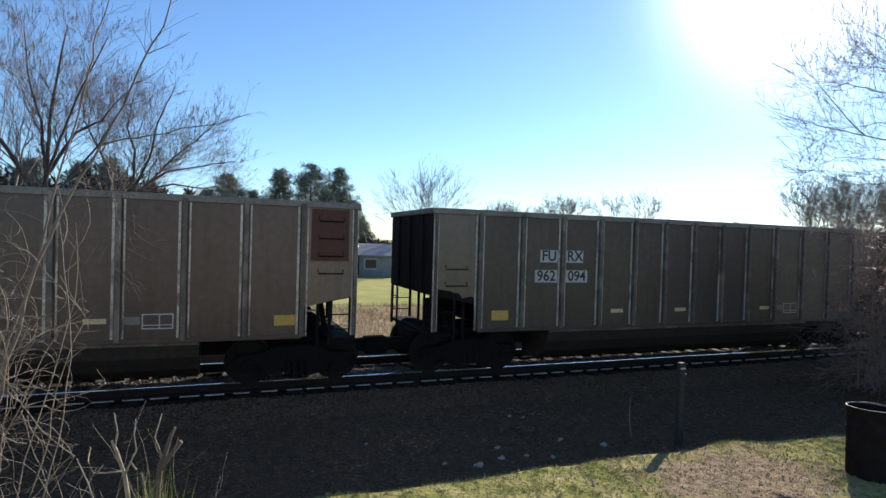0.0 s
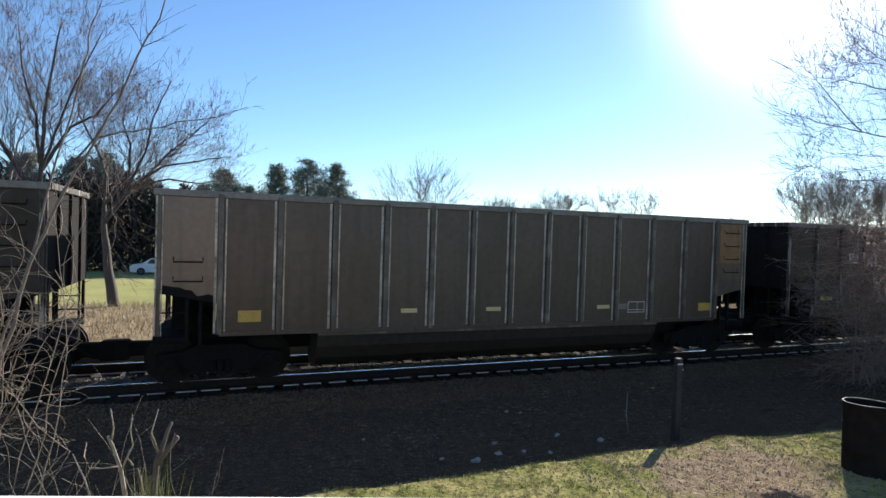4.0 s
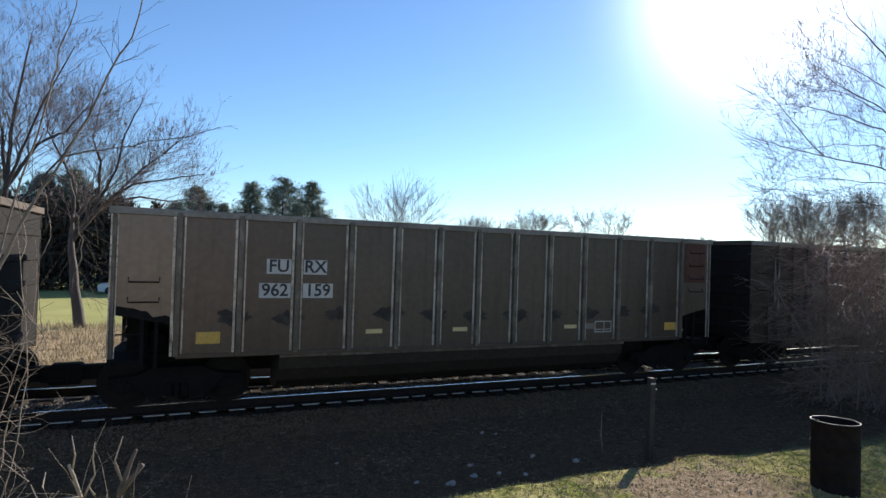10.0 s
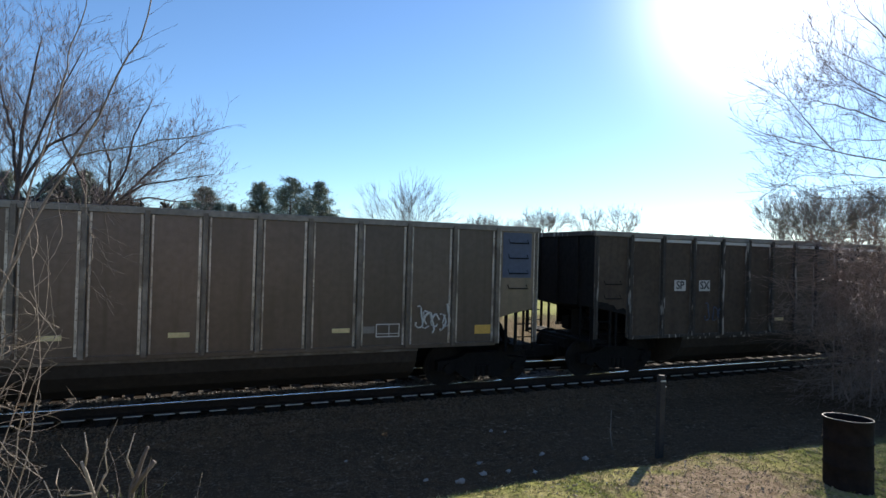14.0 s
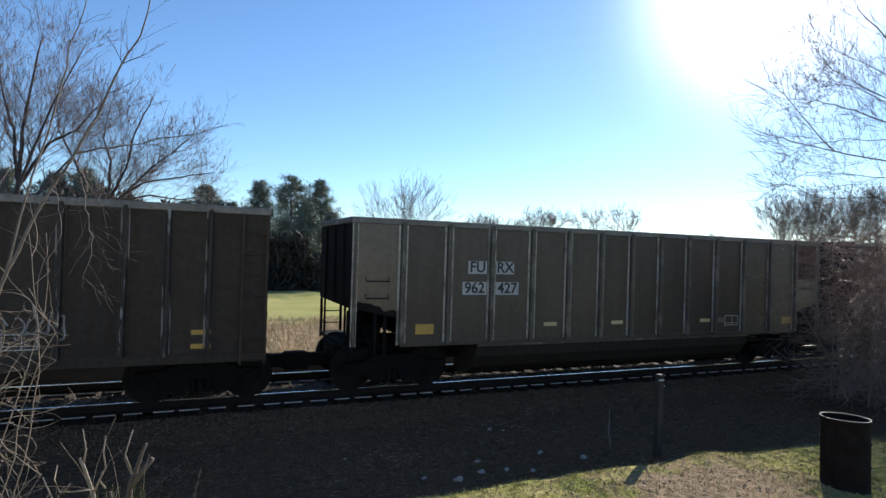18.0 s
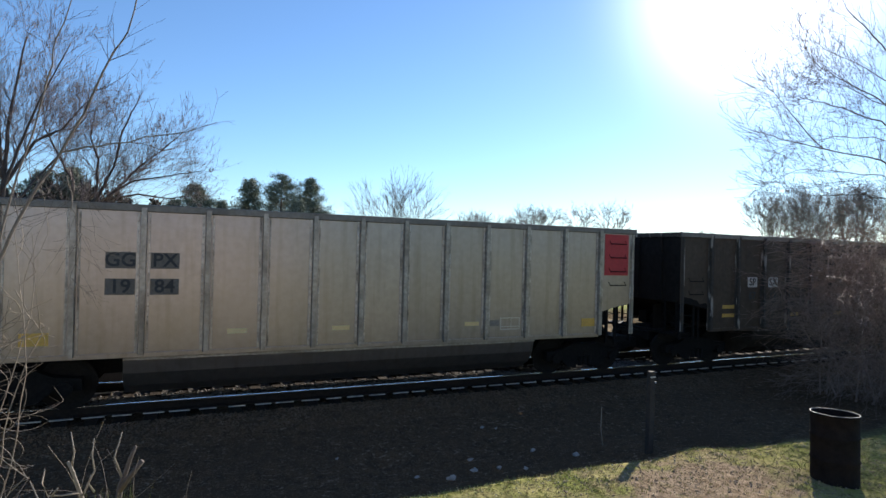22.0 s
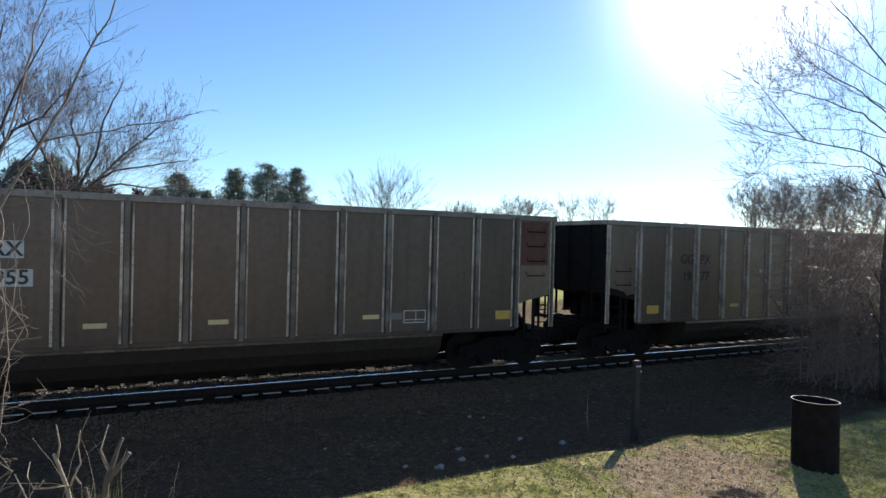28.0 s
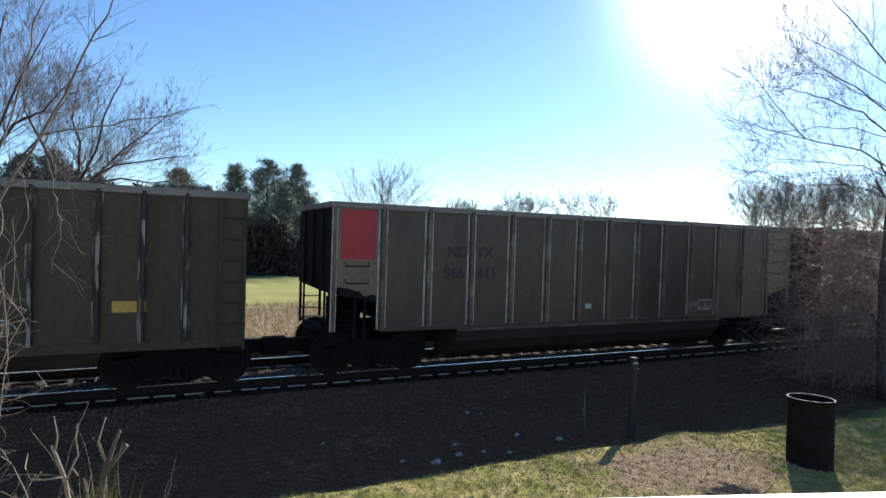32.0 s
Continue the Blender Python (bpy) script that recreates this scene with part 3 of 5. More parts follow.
scatter("ballast_stones", "grey crushed stone ballast between the rails", 15000, -6, 34, 12.72, 13.8, 0.018, 0.04, M["ballast"], 3, 1.3)
scatter("ballast", "dark dusty ballast on the shoulders of the track", 16000, -6, 34, 10.8, 12.1, 0.012, 0.032, M["cinder"], 1, 1.3)
scatter("gravel", "dark cinders and gravel beside the track", 26000, -4, 22, 6.9, 11.2, 0.006, 0.02, M["cinder"], 2, 1.2)


# ---- train ----
HALF, PITCH, TOP, SIDE = 7.265, 16.18, 3.69, 1.595
END_BAY = 1.105
BAYS = (END_BAY, 1.07, 1.07, 1.07, 1.02, 0.965, 0.965, 0.965, 0.965, 1.02, 1.07, 1.07, 1.07, END_BAY)
SILL = 0.96


def lettering(text, size, mat):
    k = (text, size, mat.name)
    if k not in TEXTS:
        c = bpy.data.curves.new("lettering", "FONT")
        c.body, c.size, c.extrude, c.align_x, c.align_y = text, size, 0.002, "CENTER", "CENTER"
        c.resolution_u, c.offset = 3, size * 0.018
        ob = bpy.data.objects.new("lettering", c)
        me = bpy.data.meshes.new_from_object(ob)
        bpy.data.objects.remove(ob)
        bpy.data.curves.remove(c)
        me.name = "lettering"
        me.materials.clear()
        me.materials.append(mat)
        TEXTS[k] = me
    return TEXTS[k]


def rib_shape(s, z0, z1, w=0.21, d=0.08):
    """A hat-section post with flanges and a row of rivets on each."""
    s.prism([(-w * 0.26, 0), (-w * 0.2, -d), (w * 0.2, -d), (w * 0.26, 0)], "z", z0, z1)
    s.slot = 1
    for a, b in ((-w * 0.52, -w * 0.31), (w * 0.36, w * 0.5)):
        s.box(a, b, -0.014, 0, z0, z1)
    s.slot = 0
    z = z0 + 0.1
    while z < z1 - 0.05:
        for x in (-w * 0.42, w * 0.45):
            s.add([(x - 0.014, -0.012, z), (x, -0.012, z - 0.016), (x + 0.016, -0.012, z), (x, -0.012, z + 0.016), (x, -0.032, z)], [(0, 1, 4), (1, 2, 4), (2, 3, 4), (3, 0, 4)])
        z += 0.19
    return s


def wheelset_mesh():
    s = Shape()
    for y in (-0.7525, 0.7525):
        o = 1 if y > 0 else -1
        ring = [(0.457, y - 0.06), (0.457, y + 0.05), (0.40, y + 0.05), (0.36, y + 0.02), (0.18, y + 0.015), (0.14, y + 0.07), (0.10, y + 0.07), (0.10, y - 0.07), (0.14, y - 0.07), (0.18, y - 0.02), (0.36, y - 0.02), (0.40, y - 0.06)]
        n, sides = len(ring), 20
        pts = [(r * math.cos(a), yy, r * math.sin(a)) for r, yy in ring for a in [k * math.tau / sides for k in range(sides)]]
        s.add(pts, [(i * sides + k, i * sides + (k + 1) % sides, ((i + 1) % n) * sides + (k + 1) % sides, ((i + 1) % n) * sides + k) for i in range(n) for k in range(sides)])
        s.tube([(0, y + o * 0.02, 0), (0, y + o * 0.05, 0)], 0.485, 20)
    s.tube([(0, -1.05, 0), (0, 1.05, 0)], 0.08, 8)
    return s.mesh("wheelset", M["wheel"])


WHEELSET = wheelset_mesh()


def side_frame(s):
    """Cast truck frame with its two axle boxes and the spring window."""
    s.prism([(-1.15, 0.40), (-1.15, 0.62), (-0.72, 0.66), (-0.42, 0.80), (0.42, 0.80), (0.72, 0.66), (1.15, 0.62), (1.15, 0.40), (0.70, 0.40), (0.48, 0.22), (0.24, 0.17), (0.24, 0.25), (-0.24, 0.25), (-0.24, 0.17), (-0.48, 0.22), (-0.70, 0.40)], "y", -0.09, 0.09)
    for x in (-0.89, 0.89):
        s.tube([(x, -0.16, 0.457), (x, 0.1, 0.457)], 0.13, 10)
    for x in (-0.14, 0.0, 0.14):
        s.tube([(x, -0.11, 0.25), (x, -0.11, 0.5)], 0.06, 8)
    return s


def add_truck(car, x):
    lean = math.degrees(math.atan2(CANT, GAUGE))
    truck = child("truck", shared("bolster", lambda s: s.box(-0.22, 0.22, -1.1, 1.1, 0.42, 0.74, 0.03).box(-0.16, 0.16, -0.3, 0.3, 0.74, 0.9), M["black"]), car, pose(x, 0, 0, lean, 0, 0))
    for y in (-1.02, 1.02):
        child("side_frame", shared("side_frame", side_frame, M["black"]), truck, pose(0, y, 0))
    for dx in (-0.89, 0.89):
        WHEELS.append((child("wheelset", WHEELSET, truck, pose(dx, 0, 0.457)), car, pose(dx, 0, 0.457)))


WHEELS, CARS = [], []


def add_number(car, left, right, x0, high):
    """Dull painted digits under the letter plates."""
    for text, side in ((left, -1), (right, 1)):
        child("lettering", lettering(text, 0.3, M["ink"]), car, pose(x0 + side * 0.44, -SIDE - 0.012, high - 0.4, 90, 0, 0))


def add_marks(car, spec, x0, high=2.69, apart=0.12):
    """Plates with reporting letters and numbers either side of a post."""
    rows, style = spec
    if not rows:
        return
    back, ink = {"white": (M["white"], M["ink"]), "dark": (M["greyink"], M["ink"]), "plain": (None, M["ink"]), "light": (None, M["white"]), "dirty": (M["dirtyplate"], M["ink"])}[style]
    for (left, right), z in zip(rows, (high, high - 0.47)):
        for text, side in ((left, -1), (right, 1)):
            if not text:
                continue
            w = 0.60 if len(text) > 2 else 0.40 if text in ("SP", "SX") else 0.47
            x = x0 + side * ((0.24 if w == 0.40 else apart) + w / 2)
            holder = car
            if back:
                holder = child("marking_plate", shared(("marking_plate", w), lambda s: s.box(-w / 2, w / 2, -0.004, 0.01, -0.145, 0.145), back), car, pose(x, -SIDE - 0.008, z))
                child("lettering", lettering(text, 0.29 if w == 0.40 else 0.34, ink), holder, pose(0, -0.009, 0, 90, 0, 0))
            else:
                child("lettering", lettering(text, 0.36, ink), car, pose(x, -SIDE - 0.014, z, 90, 0, 0))


def add_stencil(car, x, z, mat):
    """White-edged consolidated stencil with two dark fields."""
    def frame_shape(s):
        for a, b, c, d in ((-0.26, 0.26, 0.12, 0.14), (-0.26, 0.26, -0.14, -0.12), (-0.26, -0.24, -0.12, 0.12), (0.24, 0.26, -0.12, 0.12), (0.02, 0.035, -0.12, 0.12), (-0.24, 0.24, -0.075, -0.06)):
            s.box(a, b, -0.004, 0.004, c, d)
        return s
    p = child("stencil_panel", shared("stencil_panel", lambda s: s.box(-0.26, 0.26, -0.003, 0.006, -0.14, 0.14), M["ink"]), car, pose(x, -SIDE - 0.006, z))
    child("stencil_frame", shared("stencil_frame", frame_shape, mat), p, pose(0, -0.004, 0))


def add_underframe(car):
    child("centre_sill", shared("centre_sill", lambda s: s.box(-HALF + 0.2, HALF - 0.2, -0.3, 0.3, 0.62, 1.0, 0.02), M["black"]), car)
    for e in (-1, 1):
        child("coupler", shared("coupler", lambda s: s.box(0, 0.62, -0.11, 0.11, 0.36, 0.64, 0.02).box(0.5, 0.82, -0.18, 0.16, 0.28, 0.68, 0.05).box(-0.3, 0.08, -0.3, 0.3, 0.34, 0.74, 0.02), M["black"]), car, pose(e * (HALF + 0.05), 0, 0, 0, 0, 0 if e > 0 else 180))
        add_truck(car, e * 6.12)
    child("brake_pipe", shared("brake_pipe", lambda s: s.tube([(-HALF, -0.5, 0.8), (-4, -0.5, 0.75), (4, -0.5, 0.75), (HALF, -0.5, 0.8)], 0.03, 6).tube([(HALF, -0.5, 0.8), (HALF + 0.5, -0.35, 0.4), (HALF + 0.85, -0.2, 0.42)], 0.03, 6), M["black"]), car)


def add_end_posts(car, mat):
    """Corner ladder posts with rungs below the cut-away ends."""
    def ladder(s):
        for x in (0.0, 0.5):
            s.box(x - 0.03, x + 0.03, -0.03, 0.02, 0.78, 1.75)
        for z in (0.82, 1.12, 1.42):
            s.tube([(0, -0.02, z), (0.5, -0.02, z)], 0.014, 6)
        s.box(0.70, 0.76, 0.02, 0.07, 0.78, 1.66)
        return s

    def end_ladder(s):
        for y in (0, 0.42):
            s.box(-0.02, 0.02, y - 0.025, y + 0.025, 0.8, 1.8)
        for k in range(4):
            s.tube([(-0.03, 0, 0.9 + 0.3 * k), (-0.03, 0.42, 0.9 + 0.3 * k)], 0.013, 6)
        return s
    for e in (-1, 1):
        for side in (-1, 1):
            child("corner_ladder", shared("corner_ladder", ladder, M["black"]), car, Matrix.Translation((e * (HALF - 0.04), side * (SIDE - 0.04), 0)) @ Matrix.Diagonal((-e, -side, 1, 1)))
            child("end_ladder", shared("end_ladder", end_ladder, M["black"]), car, Matrix.Translation((e * (HALF - 0.02), side * (SIDE - 0.55), 0)) @ Matrix.Diagonal((e, side, 1, 1)))
        child("end_platform", shared("end_platform", lambda s: s.box(-0.55, 0.0, -1.5, 1.5, 0.86, 0.93), M["black"]), car, Matrix.Translation((e * HALF, 0, 0)) @ Matrix.Diagonal((e, 1, 1, 1)))
        child("draft_pocket", shared("draft_pocket", lambda s: s.prism([(0, 0.86), (0, 0.62), (-0.9, 0.5), (-3.2, 0.5), (-3.2, 0.9), (-0.9, 0.9)], "y", -0.55, 0.55), M["black"]), car, Matrix.Translation((e * (HALF + 0.1), 0, 0)) @ Matrix.Diagonal((e, 1, 1, 1)))
        child("brake_reservoir", shared("brake_reservoir", lambda s: s.tube([(-0.5, -0.7, 1.15), (-0.5, 0.1, 1.15)], 0.17, 12).box(-0.62, -0.38, 0.3, 0.62, 0.98, 1.36, 0.03), M["black"]), car, Matrix.Translation((e * (HALF - 0.25), 0, 0)) @ Matrix.Diagonal((e, 1, 1, 1)))
        child("end_brace", shared("end_brace", lambda s: s.prism([(-1.3, 0.95), (-1.12, 0.95), (-0.12, 1.72), (-0.3, 1.72)], "x", -0.05, 0.05), M["black"]), car, pose(e * (HALF - 0.55), 0, 0))


def tub_car(spec):
    """Rotary coal gondola with sloped ends, two hanging tubs and riveted side posts."""
    paint, rib = M[spec["paint"]], M[spec.get("rib") or {"alu": "rib_alu", "mid": "rib_alu", "bright": "rib_bright"}.get(spec["paint"], "rib_steel")]
    car = thing("coal_car", spec["label"], "coal car", group="cars of the coal train")
    edges = [-HALF + sum(BAYS[:k]) for k in range(15)]
    for i in range(14):
        a, b = edges[i], edges[i + 1]
        mat = M[spec["end_panel"]] if i == 13 and spec.get("end_panel") else M["mid"] if i in (0, 13) and spec["paint"] == "alu" else paint
        w = b - a
        if i in (0, 13):
            def end_panel(s, w=w):
                return s.prism([(-w / 2, 1.80), (0, 1.70), (w / 2, 1.56), (w / 2, TOP - 0.05), (-w / 2, TOP - 0.05)], "y", -0.01, 0.012)
            m = Matrix.Translation(((a + b) / 2, -SIDE, 0)) @ Matrix.Diagonal((1 if i == 0 else -1, 1, 1, 1))
            child("side_panel", shared(("end_side_panel", round(w, 2)), end_panel, mat), car, m)
        else:
            child("side_panel", shared(("side_panel", round(w, 2)), lambda s: s.box(-w / 2, w / 2, -0.01, 0.012, SILL + 0.04, TOP - 0.05), mat), car, pose((a + b) / 2, -SIDE, 0))
    for x in edges[1:-1]:
        child("side_post", shared("side_post", lambda s: rib_shape(s, SILL + 0.05, TOP - 0.06), rib), car, pose(x, -SIDE - 0.011, 0))
    for e in (-1, 1):
        child("corner_post", shared("corner_post", lambda s: rib_shape(s, 1.0, TOP - 0.06, 0.12, 0.03), rib), car, pose(e * (HALF - 0.06), -SIDE - 0.011, 0))
    # far wall coloured near-black to hold the shade inside the car
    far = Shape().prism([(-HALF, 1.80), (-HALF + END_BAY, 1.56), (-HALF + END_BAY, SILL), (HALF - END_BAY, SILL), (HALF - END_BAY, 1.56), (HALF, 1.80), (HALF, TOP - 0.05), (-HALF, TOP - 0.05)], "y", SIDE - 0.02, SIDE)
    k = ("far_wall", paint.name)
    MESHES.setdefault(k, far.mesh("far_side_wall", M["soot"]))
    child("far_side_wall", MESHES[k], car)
    for y in (-SIDE, SIDE):
        child("top_chord", shared("top_chord", lambda s: s.box(-HALF - 0.03, HALF + 0.03, -0.06, 0.06, TOP - 0.13, TOP, 0.012), M["chord"]), car, pose(0, y, 0))
        child("side_sill", shared("side_sill", lambda s: s.box(-HALF + END_BAY, HALF - END_BAY, -0.035, 0.05, SILL, SILL + 0.09, 0.008), rib if spec.get("sill") else paint), car, pose(0, y, 0))

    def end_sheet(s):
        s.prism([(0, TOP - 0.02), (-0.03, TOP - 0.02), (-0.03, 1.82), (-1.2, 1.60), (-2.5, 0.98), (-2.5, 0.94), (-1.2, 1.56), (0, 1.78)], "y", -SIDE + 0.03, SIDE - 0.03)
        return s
    # end sheets and posts: shade between cars is put into their black
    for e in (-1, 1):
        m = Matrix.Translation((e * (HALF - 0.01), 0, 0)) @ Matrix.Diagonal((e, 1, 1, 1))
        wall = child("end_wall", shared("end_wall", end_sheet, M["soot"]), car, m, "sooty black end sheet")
        child("end_beam", shared("end_beam", lambda s: s.box(-0.06, 0.06, -SIDE, SIDE, TOP - 0.12, TOP, 0.012), rib), car, m)
        for y in (-0.9, 0.0, 0.9):
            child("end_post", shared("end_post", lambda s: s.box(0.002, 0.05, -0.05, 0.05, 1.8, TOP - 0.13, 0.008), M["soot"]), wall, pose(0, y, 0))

    def tub(s):
        prof = [(-1.56, SILL + 0.02), (-1.5, 0.66), (-1.32, 0.40), (-1.0, 0.21), (-0.5, 0.13), (-0.3, 0.2), (-0.25, SILL + 0.02)]
        return s.prism(prof, "x", -4.3, 4.3)

    def far_tub(s):
        return s.prism([(1.56, SILL + 0.02), (1.5, 0.80), (1.36, 0.64), (1.1, 0.54), (0.6, 0.52), (0.34, SILL + 0.02)], "x", -4.3, 4.3)
    child("tub", shared("tub", tub, M["bright" if spec["paint"] == "bright" else "tub"]), car)
    child("tub", shared("far_tub", far_tub, M["tub"]), car)
    child("tub_rail", shared("tub_rail", lambda s: s.box(-4.3, 4.3, -1.585, -1.53, SILL - 0.06, SILL - 0.002, 0.006), rib), car)
    child("floor_sheet", shared("floor_sheet", lambda s: s.box(-HALF + 1.5, HALF - 1.5, -SIDE + 0.03, SIDE - 0.03, SILL + 0.05, SILL + 0.08), paint), car)
    if spec.get("ledge"):
        for a, b in zip(edges[1:-2], edges[2:-1]):
            w = b - a - 0.22
            child("ledge", shared(("ledge_low", round(w, 2)), lambda s: s.box(-w / 2, w / 2, -0.035, 0.0, TOP - 0.22, TOP - 0.14, 0.006), M["white"]), car, pose((a + b) / 2, -SIDE - 0.012, 0), "pale ledge under the top chord")
    rng = random.Random(5)
    soot = [(-0.46 + 0.92 * k / 9, 1.92 - 0.025 * k + rng.uniform(-0.05, 0.05)) for k in range(10)]
    child("soot_stain", shared("soot_stain", lambda s: s.prism([(0.46, 1.585), (-0.46, 1.78)] + soot, "y", -0.003, 0.002), M["soot"]), car, pose(-HALF + 0.56, -SIDE - 0.013, 0), "soft black soot along the panel's foot")
    # plate added to darken the opening below the end panel, with a brake valve
    child("valve_plate", shared("valve_plate", lambda s: s.box(0.22, 1.02, -0.42, -0.38, 0.9, 1.62).box(0.5, 0.8, -0.56, -0.42, 1.1, 1.36, 0.03), M["soot"]), car, pose(-HALF, 0, 0), "dark plate carrying the brake valve")
    # details of this car
    for e, key in ((1, "patch"), (-1, "patch_left")):
        if spec.get(key):
            child("paint_panel", shared("paint_panel", lambda s: s.box(-0.38, 0.38, -0.005, 0.004, -0.52, 0.52), M[spec[key]]), car, pose(e * (HALF - 0.57), -SIDE - 0.014, 3.02), "painted square near the car's end")
    for e in (-1, 1):
        def grabs(s):
            for z in (2.36, 2.0) if e < 0 else (3.3, 2.95, 2.6, 2.25):
                s.tube([(-0.25, 0, z + 0.08), (-0.25, -0.06, z), (0.25, -0.06, z), (0.25, 0, z + 0.08)], 0.013, 6)
            return s
        child("grab_iron", shared(("grab_iron", e), grabs, M["black"]), car, pose(e * (HALF - 0.55), -SIDE - 0.01, 0))
    add_marks(car, spec.get("marks", ((), "white")), edges[3], spec.get("mark_z", 2.69))
    if spec.get("digits"):
        add_number(car, *spec["digits"], edges[3], spec.get("mark_z", 2.69))
    for p, (w, h, z) in spec.get("yellow", ()):
        child("reflector", shared(("reflector", w, h), lambda s: s.box(-w / 2, w / 2, -0.004, 0.004, -h / 2, h / 2), M[spec.get("refl", "tanrefl" if h < 0.1 and paint is not M["brown"] else "yellow")]), car, pose(p, -SIDE - 0.016, z))
    if spec.get("stencil"):
        add_stencil(car, spec["stencil"], 1.36, M["white"])
        child("small_plate", shared("small_plate", lambda s: s.box(-0.13, 0.13, -0.004, 0.004, -0.07, 0.07), M["dirtyplate"]), car, pose(spec["stencil"] - 0.42, -SIDE - 0.016, 1.38))
    add_end_posts(car, rib)
    add_underframe(car)
    return car


def box_car(spec):
    """Older steel gondola with full-height square ends and ladders on its corners."""
    paint, rib = M[spec["paint"]], M["rib_steel"]
    car = thing("coal_car", spec["label"], "coal car", group="cars of the coal train")
    n = 13
    edges = [-HALF]
    for bay in [1.08, 0.68, 0.65] + [0.965] * 10 + [0.70, 0.71]:
        edges.append(edges[-1] + bay)
    edges.append(HALF)
    n = len(edges) - 2
    for i in range(len(edges) - 1):
        a, b = edges[i], edges[i + 1]
        w = b - a
        mat = paint
        if i == (n - 1 if spec.get("narrow") else n) and spec.get("end_right"):
            mat = M[spec["end_right"]]
        if i == 0 and spec.get("end_left"):
            mat = M[spec["end_left"]]
        child("side_panel", shared(("box_panel", round(w, 2)), lambda s: s.box(-w / 2, w / 2, -0.01, 0.012, SILL - 0.02, TOP + 0.02), mat), car, pose((a + b) / 2, -SIDE, 0))
    for x in edges[1:-1]:
        child("side_post", shared("steel_post", lambda s: rib_shape(s, SILL, TOP - 0.02, 0.15, 0.09), rib), car, pose(x, -SIDE - 0.011, 0))
    k = ("box_far", paint.name)
    if k not in MESHES:
        MESHES[k] = Shape().box(-HALF, HALF, SIDE - 0.02, SIDE, SILL - 0.02, TOP + 0.02).mesh("far_side_wall", paint)
    child("far_side_wall", MESHES[k], car)
    for y in (-SIDE, SIDE):
        child("top_chord", shared("steel_chord", lambda s: s.box(-HALF - 0.02, HALF + 0.02, -0.06, 0.06, TOP - 0.08, TOP + 0.06, 0.012), M["chord"]), car, pose(0, y, 0))
        child("side_sill", shared("steel_sill", lambda s: s.box(-HALF, HALF, -0.04, 0.05, SILL - 0.16, SILL + 0.02, 0.008), paint), car, pose(0, y, 0))

    def end_sheet(s):
        s.box(-0.03, 0.0, -SIDE + 0.03, SIDE - 0.03, 0.86, TOP)
        return s
    # the square ends get the same black with shade in its colour
    for e in (-1, 1):
        m = Matrix.Translation((e * (HALF - 0.01), 0, 0)) @ Matrix.Diagonal((e, 1, 1, 1))
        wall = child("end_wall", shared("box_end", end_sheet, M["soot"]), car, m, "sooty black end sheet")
        child("end_beam", shared("box_end_beam", lambda s: s.box(-0.06, 0.06, -SIDE, SIDE, TOP - 0.08, TOP + 0.06, 0.012), paint), car, m)
        for z in (1.2, 1.7, 2.2, 2.7, 3.2):
            child("end_ridge", shared("end_ridge", lambda s: s.prism([(0.001, -0.07), (0.03, -0.05), (0.03, 0.05), (0.001, 0.07)], "y", -SIDE + 0.1, SIDE - 0.1), M["soot"]), wall, pose(0, 0, z))

        def ladder(s):
            for x in (-0.22, 0.22):
                s.box(x - 0.02, x + 0.02, -0.1, -0.06, 0.75, TOP - 0.1)
            for j in range(7):
                s.tube([(-0.22, -0.08, 0.85 + 0.4 * j), (0.22, -0.08, 0.85 + 0.4 * j)], 0.016, 6)
            return s
        def cage(s):
            for x in (-0.36, 0.34):
                s.box(x - 0.03, x + 0.03, -0.09, -0.03, 0.78, 1.92)
            for z in (0.84, 1.38, 1.89):
                s.box(-0.36, 0.34, -0.085, -0.035, z - 0.025, z + 0.025)
            return s
        if e > 0:
            child("corner_ladder", shared("box_ladder", ladder, M["brown"]), car, pose(HALF - 0.26, -SIDE, 0))
        else:
            child("corner_cage", shared("corner_cage", cage, M["brown"]), car, pose(-HALF + 0.38, -SIDE, 0))
            child("grab_iron", shared("end_grab", lambda s: s.tube([(-0.25, 0, 2.88), (-0.25, -0.06, 2.8), (0.25, -0.06, 2.8), (0.25, 0, 2.88)], 0.013, 6).tube([(-0.25, 0, 2.38), (-0.25, -0.06, 2.3), (0.25, -0.06, 2.3), (0.25, 0, 2.38)], 0.013, 6), M["black"]), car, pose(-HALF + 0.45, -SIDE - 0.01, 0))
    if spec.get("half"):
        child("paint_panel", shared("half_panel", lambda s: s.box(-0.33, 0.33, -0.005, 0.004, -0.6, 0.6), M[spec["half"]]), car, pose(HALF - 0.66, -SIDE - 0.014, 2.95), "yellow patch near the car's end")
    if spec.get("ledge"):
        for a, b in zip(edges[:-1], edges[1:]):
            w = b - a - 0.17
            child("ledge", shared(("ledge", round(w, 2)), lambda s: s.box(-w / 2, w / 2, -0.035, 0.0, TOP - 0.2, TOP - 0.1, 0.006), M["pale"]), car, pose((a + b) / 2, -SIDE - 0.012, 0), "pale ledge under the top chord")
    child("floor_sheet", shared("box_floor", lambda s: s.box(-HALF, HALF, -SIDE + 0.03, SIDE - 0.03, SILL - 0.04, SILL), M["black"]), car)

    def cross(s):
        return s.prism([(-1.5, 0.94), (-1.5, 0.84), (-0.3, 0.72), (0.3, 0.72), (1.5, 0.84), (1.5, 0.94)], "x", -0.06, 0.06)
    for x in (-2.9, -1.0, 1.0, 2.9):
        child("cross_bearer", shared("cross_bearer", cross, M["black"]), car, pose(x, 0, 0))
